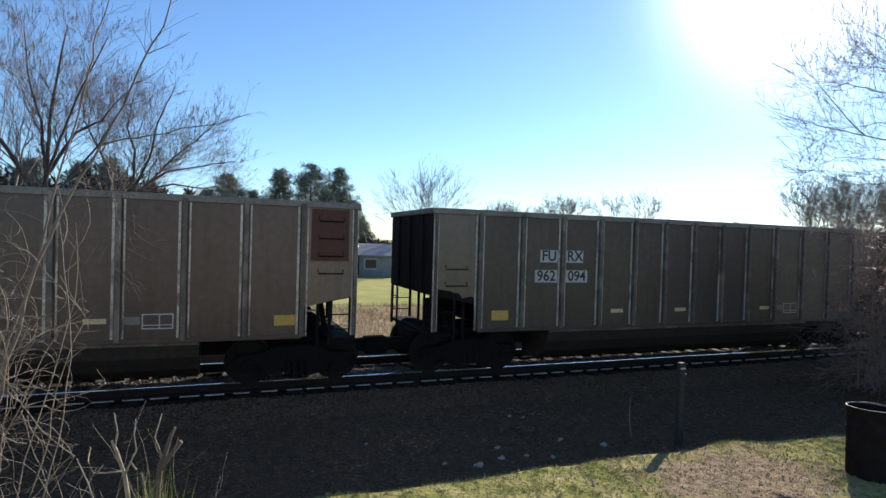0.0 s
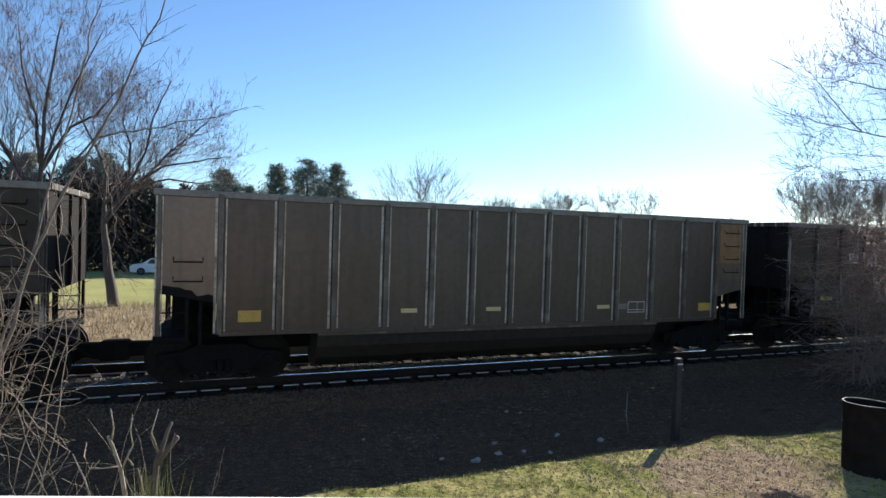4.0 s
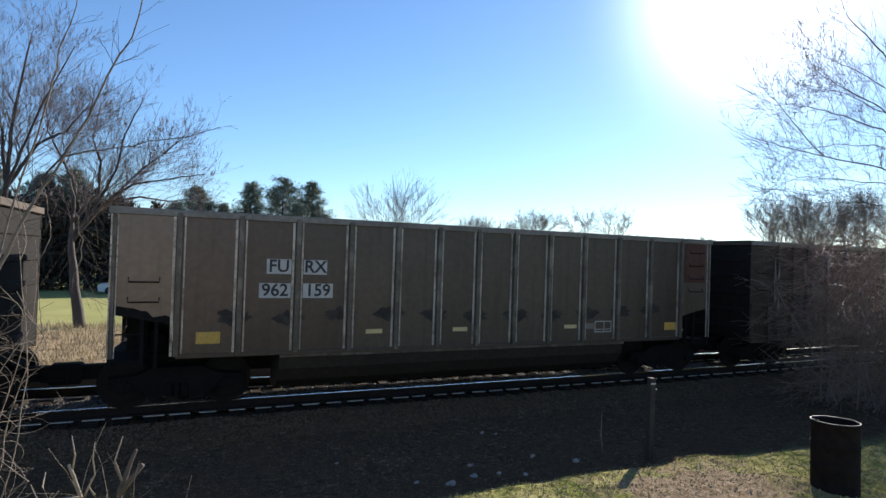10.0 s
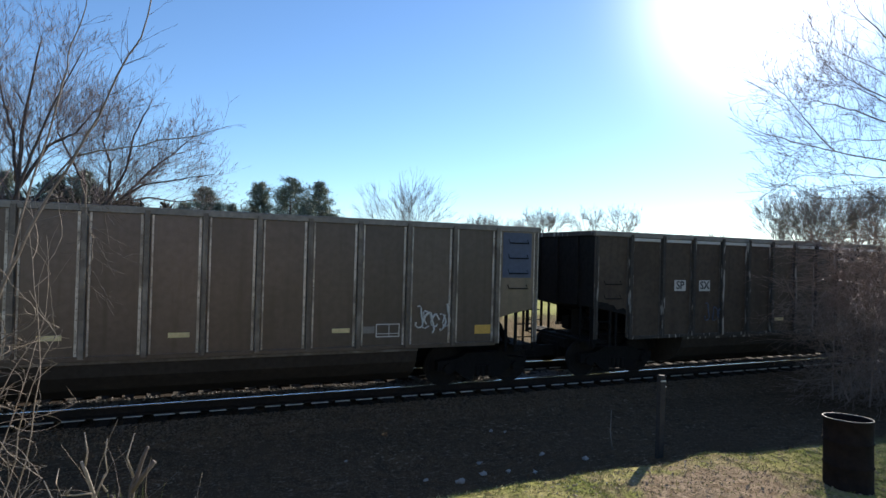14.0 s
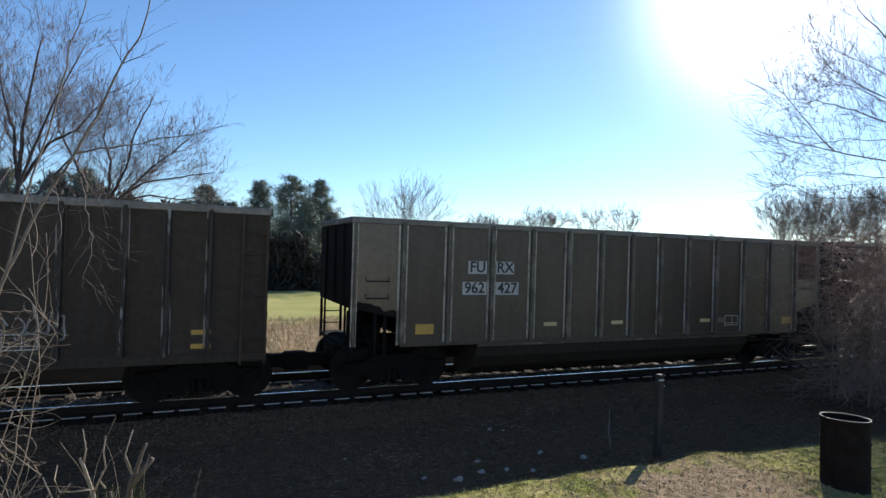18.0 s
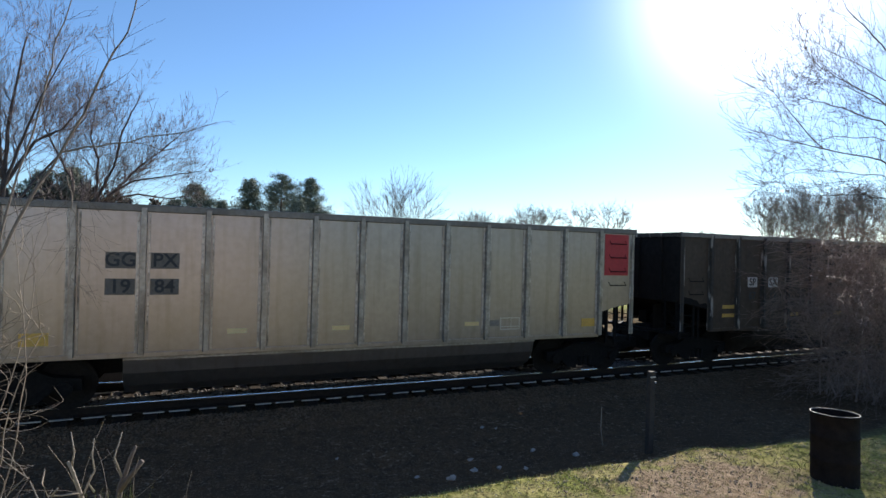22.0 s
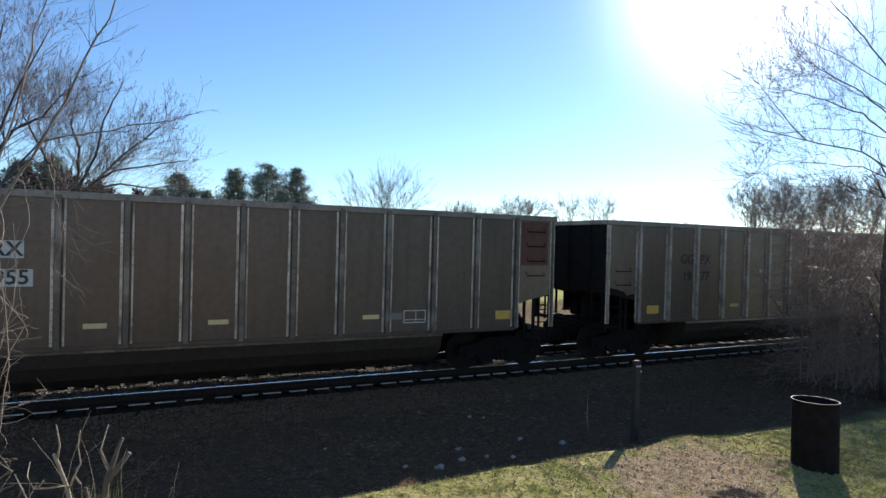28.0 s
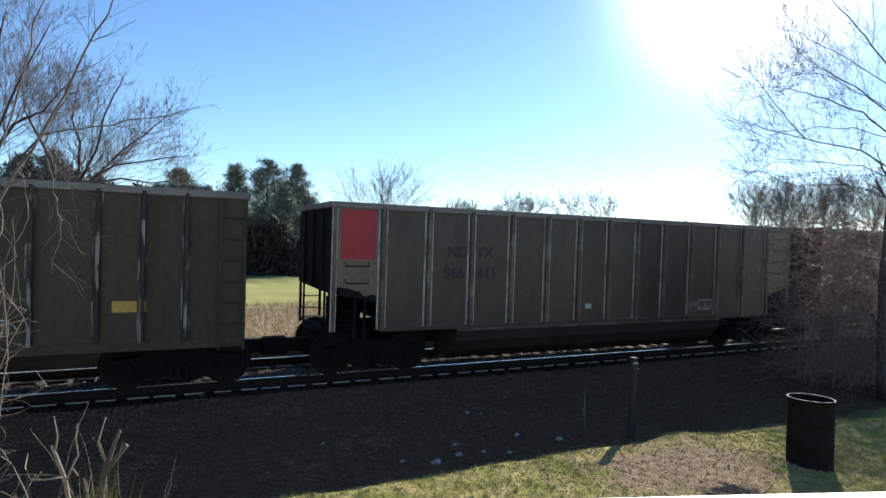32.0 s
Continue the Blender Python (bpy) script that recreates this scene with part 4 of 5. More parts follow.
    child("brake_cylinder", shared("brake_cylinder", lambda s: s.tube([(-0.4, -0.6, 0.72), (0.3, -0.6, 0.72)], 0.16, 10).tube([(0.3, -0.6, 0.72), (1.1, -0.6, 0.7)], 0.03, 6), M["black"]), car)
    add_marks(car, spec.get("marks", ((), "white")), edges[4], 2.37, 0.17)
    if spec.get("digits"):
        add_number(car, *spec["digits"], edges[4], 2.37)
    for p, (w, h, z) in spec.get("yellow", ()):
        child("reflector", shared(("reflector", w, h), lambda s: s.box(-w / 2, w / 2, -0.004, 0.004, -h / 2, h / 2), M[spec.get("refl", "yellow")]), car, pose(p, -SIDE - 0.02, z))
    if spec.get("stencil"):
        add_stencil(car, spec["stencil"], 1.28, M["white"])
    add_underframe(car)
    return car


BIG, STRIP, BAR = (0.42, 0.22, 1.33), (0.36, 0.09, 1.38), (0.07, 0.5, 1.3)
FIVE = ((-5.62, BIG), (-2.4, STRIP), (-0.4, STRIP), (2.6, STRIP), (5.84, (0.4, 0.2, 1.33)))
FEW = ((-2.58, STRIP), (0.6, STRIP), (5.6, STRIP))
BARS = ((-5.15, BAR),) + tuple((x, (0.06, 0.3, 1.3)) for x in (-2.45, -0.9, 2.7, 5.3))


def furx(number, style="white"):
    return ((("FU", "RX"), (number[:3], number[3:])), style)


GREY, SHINY, BROWN = "grey riveted coal car with sloped ends, dusty aluminium sides", "bright aluminium coal car with sloped ends and riveted posts", "dusty brown coal car with sloped ends and rusty posts"
OLD = "dark brown steel coal car with square ends and corner ladders"
TUB = dict(kind="tub", paint="alu", yellow=FIVE, stencil=3.6, label=GREY)
STEEL = dict(kind="box", paint="dark", yellow=FEW, stencil=3.3, label=OLD)
OFOX = ((("OF", "OX"),), "dirty")
SPSX = ((("SP", "SX"),), "white")
SPSX_DIRTY = ((("SP", "SX"),), "dirty")
SPECS = {
    -3: dict(TUB), -2: dict(TUB, patch="redbrown"),
    -1: dict(TUB, marks=furx("962094")),
    0: dict(TUB, marks=furx("962294"), patch="redbrown"),
    1: dict(TUB, marks=((("OF", "OX"), ("300", "643")), "dirty"), patch="blue", yellow=((-2.7, STRIP),), refl="white", sill=True),
    2: dict(TUB, marks=furx("962492"), patch="redbrown"),
    3: dict(TUB, paint="brown", label=BROWN, marks=SPSX, digits=("65", "56"), patch="redbrown", yellow=((-5.6, (0.5, 0.12, 1.5)), (-2.6, (0.5, 0.1, 1.4)), (0.4, STRIP))),
    4: dict(TUB, patch="orange"),
    5: dict(TUB, paint="dark", label=BROWN),
    6: dict(TUB, marks=furx("962462"), patch="redbrown"),
    7: dict(STEEL, paint="brown", marks=OFOX, end_right="tan", narrow=True),
    8: dict(TUB, marks=((("OF", "OX"), ("300", "547")), "dirty"), patch="blue"),
    9: dict(TUB, mark_z=2.34, paint="brown", label=BROWN, marks=SPSX, digits=("66", "06"), patch="redbrown", yellow=((-5.7, (0.5, 0.22, 1.62)), (5.0, (0.4, 0.2, 1.7)), (-1.6, STRIP), (1.9, STRIP))),
    10: dict(STEEL, marks=OFOX, end_right="rustpanel", narrow=True),
    11: dict(TUB, marks=furx("962159"), patch="redbrown", splash=True),
    12: dict(STEEL, paint="brown", marks=OFOX, end_right="orange", yellow=((-6.5, (0.45, 0.09, 1.53)), (-6.5, (0.45, 0.09, 1.31)), (-6.5, (0.45, 0.09, 1.08)), (-4.36, (0.45, 0.09, 1.08)), (-2.43, (0.45, 0.09, 1.08)), (1.48, (0.45, 0.09, 1.08)))),
    13: dict(TUB, mark_z=2.34, paint="dark", label=BROWN, marks=SPSX_DIRTY, yellow=BARS),
    14: dict(TUB, mark_z=2.34, paint="brown", label=BROWN, marks=SPSX, digits=("65", "74"), end_panel="brick", yellow=((-2.58, STRIP), (0.6, STRIP), (5.1, STRIP), (5.1, (0.36, 0.09, 1.14)))),
    15: dict(TUB, mark_z=2.34, paint="brown", label=BROWN, marks=SPSX, end_panel="redpanel", ledge=True, stencil=None, refl="tanrefl", yellow=((4.9, (0.45, 0.2, 1.75)), (-0.6, STRIP)), sill=True, scrawl=(-3.6, 0.8, 3, "blue")),
    16: dict(TUB, marks=((("OF", "OX"), ("300", "621")), "dirty"), patch="blue", scrawl=(4.25, 0.75, 6, "white")),
    17: dict(TUB, paint="olive", label=BROWN),
    18: dict(TUB, marks=furx("962")),
    19: dict(STEEL, marks=OFOX, yellow=((-5.95, (0.09, 0.85, 1.5)), (-2.95, (0.07, 0.42, 1.36)), (-0.05, (0.05, 0.3, 1.4)), (2.25, (0.05, 0.2, 1.4)), (6.6, (0.06, 0.4, 1.5)))),
    20: dict(TUB, marks=furx("962427"), patch="redbrown"),
    21: dict(STEEL, marks=OFOX, yellow=((-6.0, STRIP), (-6.0, (0.36, 0.09, 1.12)), (-2.6, STRIP), (0.9, STRIP), (6.1, STRIP), (6.1, (0.36, 0.09, 1.12))), scrawl=(2.3, 1.7, 8, "pale")),
    22: dict(TUB, marks=furx("962447"), patch="redbrown"),
    23: dict(TUB, paint="brown", label=BROWN, marks=SPSX_DIRTY, mark_z=2.36, yellow=((5.6, (0.45, 0.1, 1.6)), (5.6, (0.45, 0.1, 1.3)), (-5.6, STRIP))),
    24: dict(TUB, mark_z=2.34, paint="brown", label=BROWN, marks=SPSX, digits=("67", "12"), patch="redbrown", yellow=((-5.42, (0.5, 0.1, 1.64)), (-5.42, (0.5, 0.1, 1.4)), (-2.6, STRIP), (-0.55, STRIP), (2.35, STRIP))),
    25: dict(TUB, paint="bright", label=SHINY, marks=((("GG", "PX"), ("19", "84")), "dark"), patch="red"),
    26: dict(TUB, paint="bright", label=SHINY, marks=((("GG", "PX"), ("19", "04")), "dark"), patch="redbrown"),
    27: dict(TUB, marks=furx("962486"), patch="brown"),
    28: dict(STEEL, paint="olive", marks=OFOX, end_right="tan", yellow=FEW, ledge=True),
    29: dict(TUB, mark_z=2.34, paint="brown", label=BROWN, marks=SPSX, end_panel="redpanel", yellow=((5.2, (0.4, 0.2, 1.6)),)),
    30: dict(TUB, rib="rib_bright", patch="redbrown"), 31: dict(TUB, paint="mid", rib="rib_bright", label=SHINY, marks=((("GG", "PX"), ("19", "77")), "plain")),
    32: dict(TUB, marks=furx("961955"), patch="redpanel"),
    33: dict(STEEL, paint="brown", marks=((("OF", "OX"),), "white"), end_right="rustpanel", yellow=((-6.0, BIG), (-2.6, STRIP), (0.9, STRIP), (4.0, STRIP))),
    34: dict(STEEL, paint="alu", label="grey steel coal car with yellow and orange end panels", half="yellow_paint", end_left="orange", ledge=True, yellow=((-6.1, (0.5, 0.2, 1.3)), (-2.0, STRIP), (1.0, STRIP))),
    35: dict(STEEL, end_right="alu", narrow=True, end_left="orange", marks=OFOX, yellow=((-6.2, BIG), (-1.5, STRIP), (1.55, STRIP), (6.6, BIG))),
    36: dict(TUB, marks=((("ND", "YX"), ("966", "411")), "plain"), patch_left="red", yellow=((-0.6, (0.2, 0.12, 1.4)),), refl="white"),
    37: dict(STEEL, paint="olive", yellow=((5.3, (0.55, 0.2, 1.6)), (-2, STRIP))),
    38: dict(TUB),
}
# how far the train runs ahead of its steady slowing: seconds, metres
AHEAD = ((0, 0.155), (1, 0.09), (2, 0.085), (3, 0.10), (6, -0.02), (7, -0.09), (8, -0.035), (9, -0.02), (10, 0.11), (11, 0.12), (12, 0.06), (13, 0.08), (14, 0.16), (17, 0.31), (18, 0.27), (19, 0.31),
         (20, -0.26), (21, -0.24), (22, -0.11), (23, -0.03), (24, 0.03), (25, -0.06), (28, 0.0), (29, 0.03), (30, 0.13), (31, 0.09), (32, 0.05))


def add_spots(car, spec):
    """Dark splashes of old mud along the lower side, or sprayed bubble shapes."""
    rng = random.Random(11)

    def blob(s, r, n=9):
        a0 = rng.uniform(0, 1)
        pts = [(r * rng.uniform(0.6, 1.1) * math.cos(a0 + k * math.tau / n), r * 1.3 * rng.uniform(0.5, 1.1) * math.sin(a0 + k * math.tau / n)) for k in range(n)]
        return s.prism(pts, "y", -0.002, 0.002)
    if spec.get("splash"):
        for k in range(11):
            s = blob(Shape(), 1.0, 26)
            s.v = [(x * 0.36, y, z * 0.13) for x, y, z in s.v]
            child("mud_splash", s.mesh("mud_splash", M["smear"]), car, pose(-5.19 + 1.035 * k, -SIDE - 0.013, 1.72 + rng.uniform(-0.06, 0.06)))
    if spec.get("scrawl"):
        x0, wide, count, tint = spec["scrawl"]
        for k in range(count):
            r, turn = rng.uniform(0.11, 0.2), rng.uniform(0, 6)
            path = [(r * math.cos(turn + j * 0.5) * (0.6 + 0.4 * math.sin(j * 0.7 + k)), -0.002, r * 1.3 * math.sin(turn + j * 0.5) + 0.012 * j) for j in range(11)]
            child("spray_stroke", Shape().tube(path, [0.012 + 0.014 * rng.random() for _ in path], 5).mesh("spray_stroke", M[tint]), car, pose(x0 + wide * (k + 0.5) / count, -SIDE - 0.02, 1.5 + rng.uniform(-0.08, 0.1)), "sprayed looping stroke")


for number, spec in SPECS.items():
    first = len(WHEELS)
    car = (tub_car if spec["kind"] == "tub" else box_car)(spec)
    add_spots(car, spec)
    CARS.append((car, number, WHEELS[first:]))


def car_x(number, t):
    """Where the middle of a car is; the train slows a little."""
    return 2.449 + 18.956 * t - 0.00892 * t * t - PITCH * number - 7.225 + float(np.interp(t, [a for a, _ in AHEAD], [b for _, b in AHEAD]))


def motions():
    for car, number, wheels in CARS:
        walk(car, [(t, pose(car_x(number, t), TRACK_Y, 0)) for t in range(33)])
        # the wheels roll while the car is before the eye
        seen = [t / 30 for t in range(0, 961) if -12 < car_x(number, t / 30) < 30]
        if not seen:
            continue
        x0 = car_x(number, seen[0])
        for wheel, _, rest in wheels:
            rows = [(t, rest @ Matrix.Rotation((car_x(number, t) - x0) / 0.457, 4, "Y")) for t in seen]
            if seen[0] > 0:
                rows.insert(0, (0.0, rows[0][1]))
            if seen[-1] < 32.0:
                rows.append((32.0, rows[-1][1]))
            walk(wheel, rows)


# ---- near plants, drum, post, rail of the porch ----
def limb_tree(name, label, category, paths, mat, seed, twig_len, per_knot, depth=2, thin=0.003, up=0.1, spread=0.7, r_end=0.25, crown=None, clear=0.0, tip=0.45):
    """A tree from its main limbs (points and base radius), with side twigs grown along them."""
    rng = np.random.default_rng(seed)
    base = Vector(paths[0][0][0])
    top = thing(name, label, category, Matrix.Translation(base))
    segs = [[] for _ in range(depth + 1)]
    for pts, r0 in paths:
        p = [np.array(q, float) - np.array(base) for q in pts]
        fine, lens = [p[0]], 0
        for a, b in zip(p[:-1], p[1:]):
            for k in range(1, 5):
                fine.append(a + (b - a) * k / 4 + rng.normal(0, 0.012, 3))
        radii = [r0 * (1 - (1 - r_end) * i / (len(fine) - 1)) for i in range(len(fine))]
        child("limb", Shape().tube([tuple(q) for q in fine], radii, 7).mesh("limb", mat, True), top)
        for i in range(2, len(fine)):
            d = fine[i] - fine[i - 1]
            d /= np.linalg.norm(d)
            share = tip + (1 - tip) * (1 - i / len(fine))
            if fine[i][2] < clear:
                continue
            for _ in range(rng.poisson(per_knot)):
                side = rng.normal(0, 1, 3) * np.array([1, 0.6, 1])
                side -= d * side.dot(d)
                side /= np.linalg.norm(side)
                grow(rng, fine[i], d * 0.6 + side * spread + np.array([0, 0, up]), twig_len * share * rng.uniform(0.5, 1.2), max(thin, radii[i] * 0.35), depth, segs, 0.6, up, (1, 3), 0.6, 0.13, thin)
    allsegs = [s for lv in segs for s in lv]
    child("crown", stick_mesh("crown", allsegs, crown or mat, 3), top)
    return top


limb_tree("sapling", "slender young tree with pale bark and bare twigs", "tree", [
    ([(-2.4, 7.0, -0.05), (-2.05, 7.0, 1.28), (-1.78, 7.0, 2.54), (-1.55, 7.0, 3.2), (-1.19, 7.0, 3.9), (-0.84, 7.0, 4.8), (-0.62, 7.0, 5.25), (-0.45, 7.0, 6.2)], 0.023),
    ([(-1.19, 7.0, 3.9), (-0.77, 7.0, 4.03), (-0.04, 7.0, 4.23), (0.27, 7.0, 4.39)], 0.010),
    ([(-1.3, 7.0, 3.72), (-1.13, 7.0, 3.65), (-1.08, 7.0, 3.34), (-1.02, 7.0, 3.05), (-1.05, 7.0, 2.68), (-1.1, 7.0, 2.52)], 0.008),
    ([(-2.4, 7.0, -0.05), (-2.1, 7.2, 1.5), (-1.79, 7.3, 2.77), (-1.42, 7.3, 4.57), (-1.3, 7.3, 5.15), (-1.1, 7.3, 6.0)], 0.017),
], M["palebark"], 21, 0.55, 1.3, 1, 0.0016, crown=M["bark"])
limb_tree("yard_tree", "bare tree with grey spreading branches beside the track", "tree", [
    ([(15.2, 7.6, -0.4), (15.0, 7.6, 2.5), (14.9, 7.5, 4.6), (15.0, 7.5, 8.5)], 0.19),
    ([(14.9, 7.5, 4.9), (13.67, 7.5, 5.21), (11.72, 7.5, 5.28), (10.51, 7.5, 5.33), (9.25, 7.5, 5.46)], 0.019),
    ([(11.72, 7.5, 5.28), (10.88, 7.5, 5.74), (10.39, 7.5, 6.11), (9.75, 7.5, 6.44)], 0.012),
    ([(14.9, 7.5, 5.6), (13.61, 7.5, 6.04), (12.31, 7.5, 6.18), (11.17, 7.5, 6.21), (10.39, 7.5, 6.16)], 0.019),
    ([(15.0, 7.5, 6.0), (13.58, 7.5, 6.51), (12.27, 7.5, 6.74), (11.45, 7.5, 6.95), (11.03, 7.5, 7.26)], 0.018),
    ([(14.9, 7.5, 4.7), (13.69, 7.5, 4.88), (12.39, 7.5, 4.84), (10.93, 7.5, 4.78), (10.03, 7.5, 4.46)], 0.013),
    ([(14.9, 7.5, 4.2), (13.72, 7.5, 4.41), (12.42, 7.5, 4.39), (11.28, 7.5, 4.31), (10.33, 7.5, 4.52)], 0.013),
    ([(15.0, 7.5, 5.6), (13.36, 7.5, 5.66), (12.11, 7.5, 5.58), (10.75, 7.5, 5.25), (10.2, 7.5, 4.95)], 0.012),
    ([(15.0, 7.5, 6.2), (13.32, 7.5, 6.49), (12.07, 7.5, 6.67), (11.03, 7.5, 6.53)], 0.012),
    ([(15.0, 7.5, 6.7), (13.3, 7.5, 7.09), (11.69, 7.5, 7.3), (10.93, 7.5, 7.51)], 0.012),
    ([(14.95, 7.5, 7.0), (13.6, 7.5, 7.7), (12.6, 7.6, 8.3), (12.0, 7.6, 9.0)], 0.019),
], M["bark"], 22, 1.15, 2.0, 2, 0.0026, up=0.14, spread=0.42, crown=M["bark"], tip=0.35)


def build_brush():
    """Dry canes that arch and curl round each other beside the sapling."""
    rng = np.random.default_rng(31)
    foot = Vector((-2.2, 7.05, ground_z(-2.2, 7.05)))
    top = thing("brush", "tangled dry brown brush with bare arching canes", "bush", Matrix.Translation(foot))
    canes, fine = [], []

    def arch(p, way, turn, length, r0, segs, depth):
        d, steps = np.array(way, float), 12
        for i in range(steps):
            d /= np.linalg.norm(d)
            q = p + d * length / steps
            if q[0] > 1.0 - 0.12 * abs(q[2] - 1.9):
                d[0] = -abs(d[0])
                q = p + d * length / steps
            segs.append((*p, *q, r0 * (1 - 0.05 * i), r0 * (1 - 0.05 * (i + 1))))
            d = d + np.array([turn * d[2], 0.0, -turn * d[0]]) + rng.normal(0, 0.10, 3) * (1, 0.5, 1)
            p = q
            if depth and rng.random() < 0.30:
                arch(p, d + rng.normal(0, 0.7, 3), rng.normal(0, 0.22), length * rng.uniform(0.2, 0.4), r0 * 0.55, fine, 0)
    for k in range(12):
        arch(np.array([rng.uniform(-0.4, 0.4), rng.uniform(-0.25, 0.25), 0.0]), (rng.normal(0.05, 0.16), rng.normal(0, 0.12), 1), rng.normal(0.03, 0.06), rng.uniform(2.2, 3.5), 0.008, canes, 1)
    for k in range(58):
        arch(np.array([rng.uniform(-0.6, 0.5), rng.uniform(-0.3, 0.3), rng.uniform(0.9, 2.9)]), (rng.normal(0.35, 0.5), rng.normal(0, 0.3), rng.normal(0.2, 0.6)), rng.normal(0.05, 0.20), rng.uniform(0.6, 1.3), 0.0055, canes, 1)
    child("branchwork", stick_mesh("branchwork", canes, M["drytwig"], 5), top)
    child("crown", stick_mesh("crown", fine, M["drytwig"], 3), top)


build_brush()


def build_thicket():
    """Dense bush whose fine twigs sweep sideways along the track."""
    rng = np.random.default_rng(32)
    top = thing("thicket", "dense grey-brown leafless thicket with sweeping twigs", "bush", Matrix.Translation((15.4, 8.9, ground_z(15.4, 8.9))))
    stems, fine = [[] for _ in range(1)], [[] for _ in range(3)]
    for k in range(14):
        x, y = rng.uniform(-0.6, 1.6), rng.uniform(-0.5, 0.9)
        grow(rng, (x, y, -0.05), (rng.normal(-0.12, 0.2), rng.normal(0, 0.15), 1), rng.uniform(2.2, 4.2), 0.022, 0, stems, 0.5, 0.05, (0, 0), 0.6, 0.12, 0.006, 6)
    for k in range(760):
        z = rng.uniform(0.3, 4.2)
        grow(rng, (rng.uniform(-0.7, 2.2), rng.uniform(-1.0, 1.0), z), (rng.normal(-0.75, 0.5), rng.normal(0, 0.5), rng.normal(0.05, 0.35)), rng.uniform(0.6, 1.25), 0.009, 2, fine, 0.5, -0.03, (1, 3), 0.6, 0.12, 0.003, 4)
    child("branchwork", stick_mesh("branchwork", stems[0], M["redtwig"], 5), top)
    child("crown", stick_mesh("crown", [q for lv in fine for q in lv], M["redtwig"], 3), top)


build_thicket()


def stump_shrub():
    """Sawn stems with a few dead twigs left on them."""
    rng = np.random.default_rng(33)
    g = ground_z(-0.6, 5.4)
    top = thing("cut_shrub", "cut-back shrub with pale pruned stubs and a grassy foot", "shrub", Matrix.Translation((-0.6, 5.4, g)))

    def rod(name, pts, radii, mat):
        child(name, Shape().tube([(x + 0.6, y, z - g) for x, y, z in pts], radii, 8).mesh(name, mat, True), top)
    rod("stub", [(-0.56, 0.05, g - 0.05), (-0.66, 0, 0.6), (-0.71, 0, 0.93), (-0.78, 0.02, 1.14), (-0.81, 0, 1.23)], [0.026, 0.020, 0.017, 0.014, 0.012], M["cutwood"])
    rod("stub", [(-0.5, 0, g - 0.05), (-0.48, -0.02, 0.55), (-0.44, 0, 0.98), (-0.40, 0.03, 1.1), (-0.37, 0.02, 1.21), (-0.335, 0, 1.3)], [0.036, 0.029, 0.024, 0.019, 0.016, 0.012], M["bark"])
    rod("stub", [(-0.45, 0, 0.93), (-0.37, -0.05, 1.07), (-0.28, -0.08, 1.2)], [0.021, 0.022, 0.020], M["bark"])
    rod("stub", [(-0.53, 0.1, g - 0.05), (-0.54, 0.1, 0.6), (-0.60, 0.08, 0.9)], [0.02, 0.017, 0.014], M["bark"])
    for pts in ([(-0.72, 0, 0.97), (-0.84, -0.05, 0.985), (-0.93, -0.06, 1.0), (-0.97, -0.05, 1.1), (-0.955, -0.05, 1.21)], [(-0.79, 0.02, 1.16), (-0.77, 0, 1.3), (-0.80, 0.02, 1.46)], [(-0.70, 0, 0.95), (-0.66, -0.04, 1.06), (-0.62, -0.05, 1.15), (-0.64, -0.05, 1.28), (-0.63, -0.04, 1.41)],
                [(-0.43, 0, 1.06), (-0.49, 0.02, 1.22), (-0.44, 0.02, 1.42)], [(-0.88, -0.05, 0.6), (-0.97, 0, 0.88), (-1.06, 0, 1.11)], [(-0.62, -0.04, 0.98), (-0.66, -0.04, 1.05), (-0.645, -0.04, 1.12)], [(-0.9, -0.06, 1.0), (-0.86, -0.08, 1.06)]):
        rod("twig", pts, [0.009 - 0.005 * k / (len(pts) - 1) for k in range(len(pts))], M["cutwood"])
    segs = [[] for _ in range(2)]
    for k in range(26):
        grow(rng, (rng.uniform(-0.75, 0.35), rng.uniform(-0.3, 0.3), 0), (rng.normal(-0.1, 0.4), rng.normal(0, 0.3), 1), rng.uniform(0.6, 1.15), 0.005, 1, segs, 0.8, 0.05, (0, 2), 0.5, 0.2, 0.0018)
    child("stalk_clump", stick_mesh("stalk_clump", [s for lv in segs for s in lv], M["drytwig"], 4), top)
    n = 170
    root = np.stack([rng.normal(0.12, 0.09, n), rng.normal(0, 0.09, n), np.full(n, 0.0)], 1)
    h = rng.uniform(0.5, 1.02, n)
    tip = root + np.stack([rng.normal(0, 0.11, n), rng.normal(0, 0.11, n), h], 1)
    side = rng.normal(0, 0.006, (n, 3))
    child("grass_tuft", tri_mesh("grass_tuft", np.stack([root - side, root + side, tip], 1), M["grass"]), top)


stump_shrub()


def build_drum():
    x, y = 8.10, 4.93
    drum = thing("steel_drum", "rusty black open-topped steel drum standing on the grass", "drum", pose(x, y, ground_z(x, y) - 0.04, -2, 1.5, 0))
    r, h, n = 0.285, 0.94, 36
    prof = [(r, 0), (r + 0.012, 0.01), (r, 0.025), (r, 0.31), (r + 0.014, 0.33), (r, 0.35), (r, 0.62), (r + 0.014, 0.64), (r, 0.66), (r, h - 0.03), (r + 0.012, h - 0.02), (r + 0.012, h), (r - 0.008, h), (r - 0.012, h - 0.03), (r - 0.012, 0.03), (0.0, 0.03)]
    s = Shape()
    pts = [(q * math.cos(k * math.tau / n), q * math.sin(k * math.tau / n), z) for q, z in prof for k in range(n)]
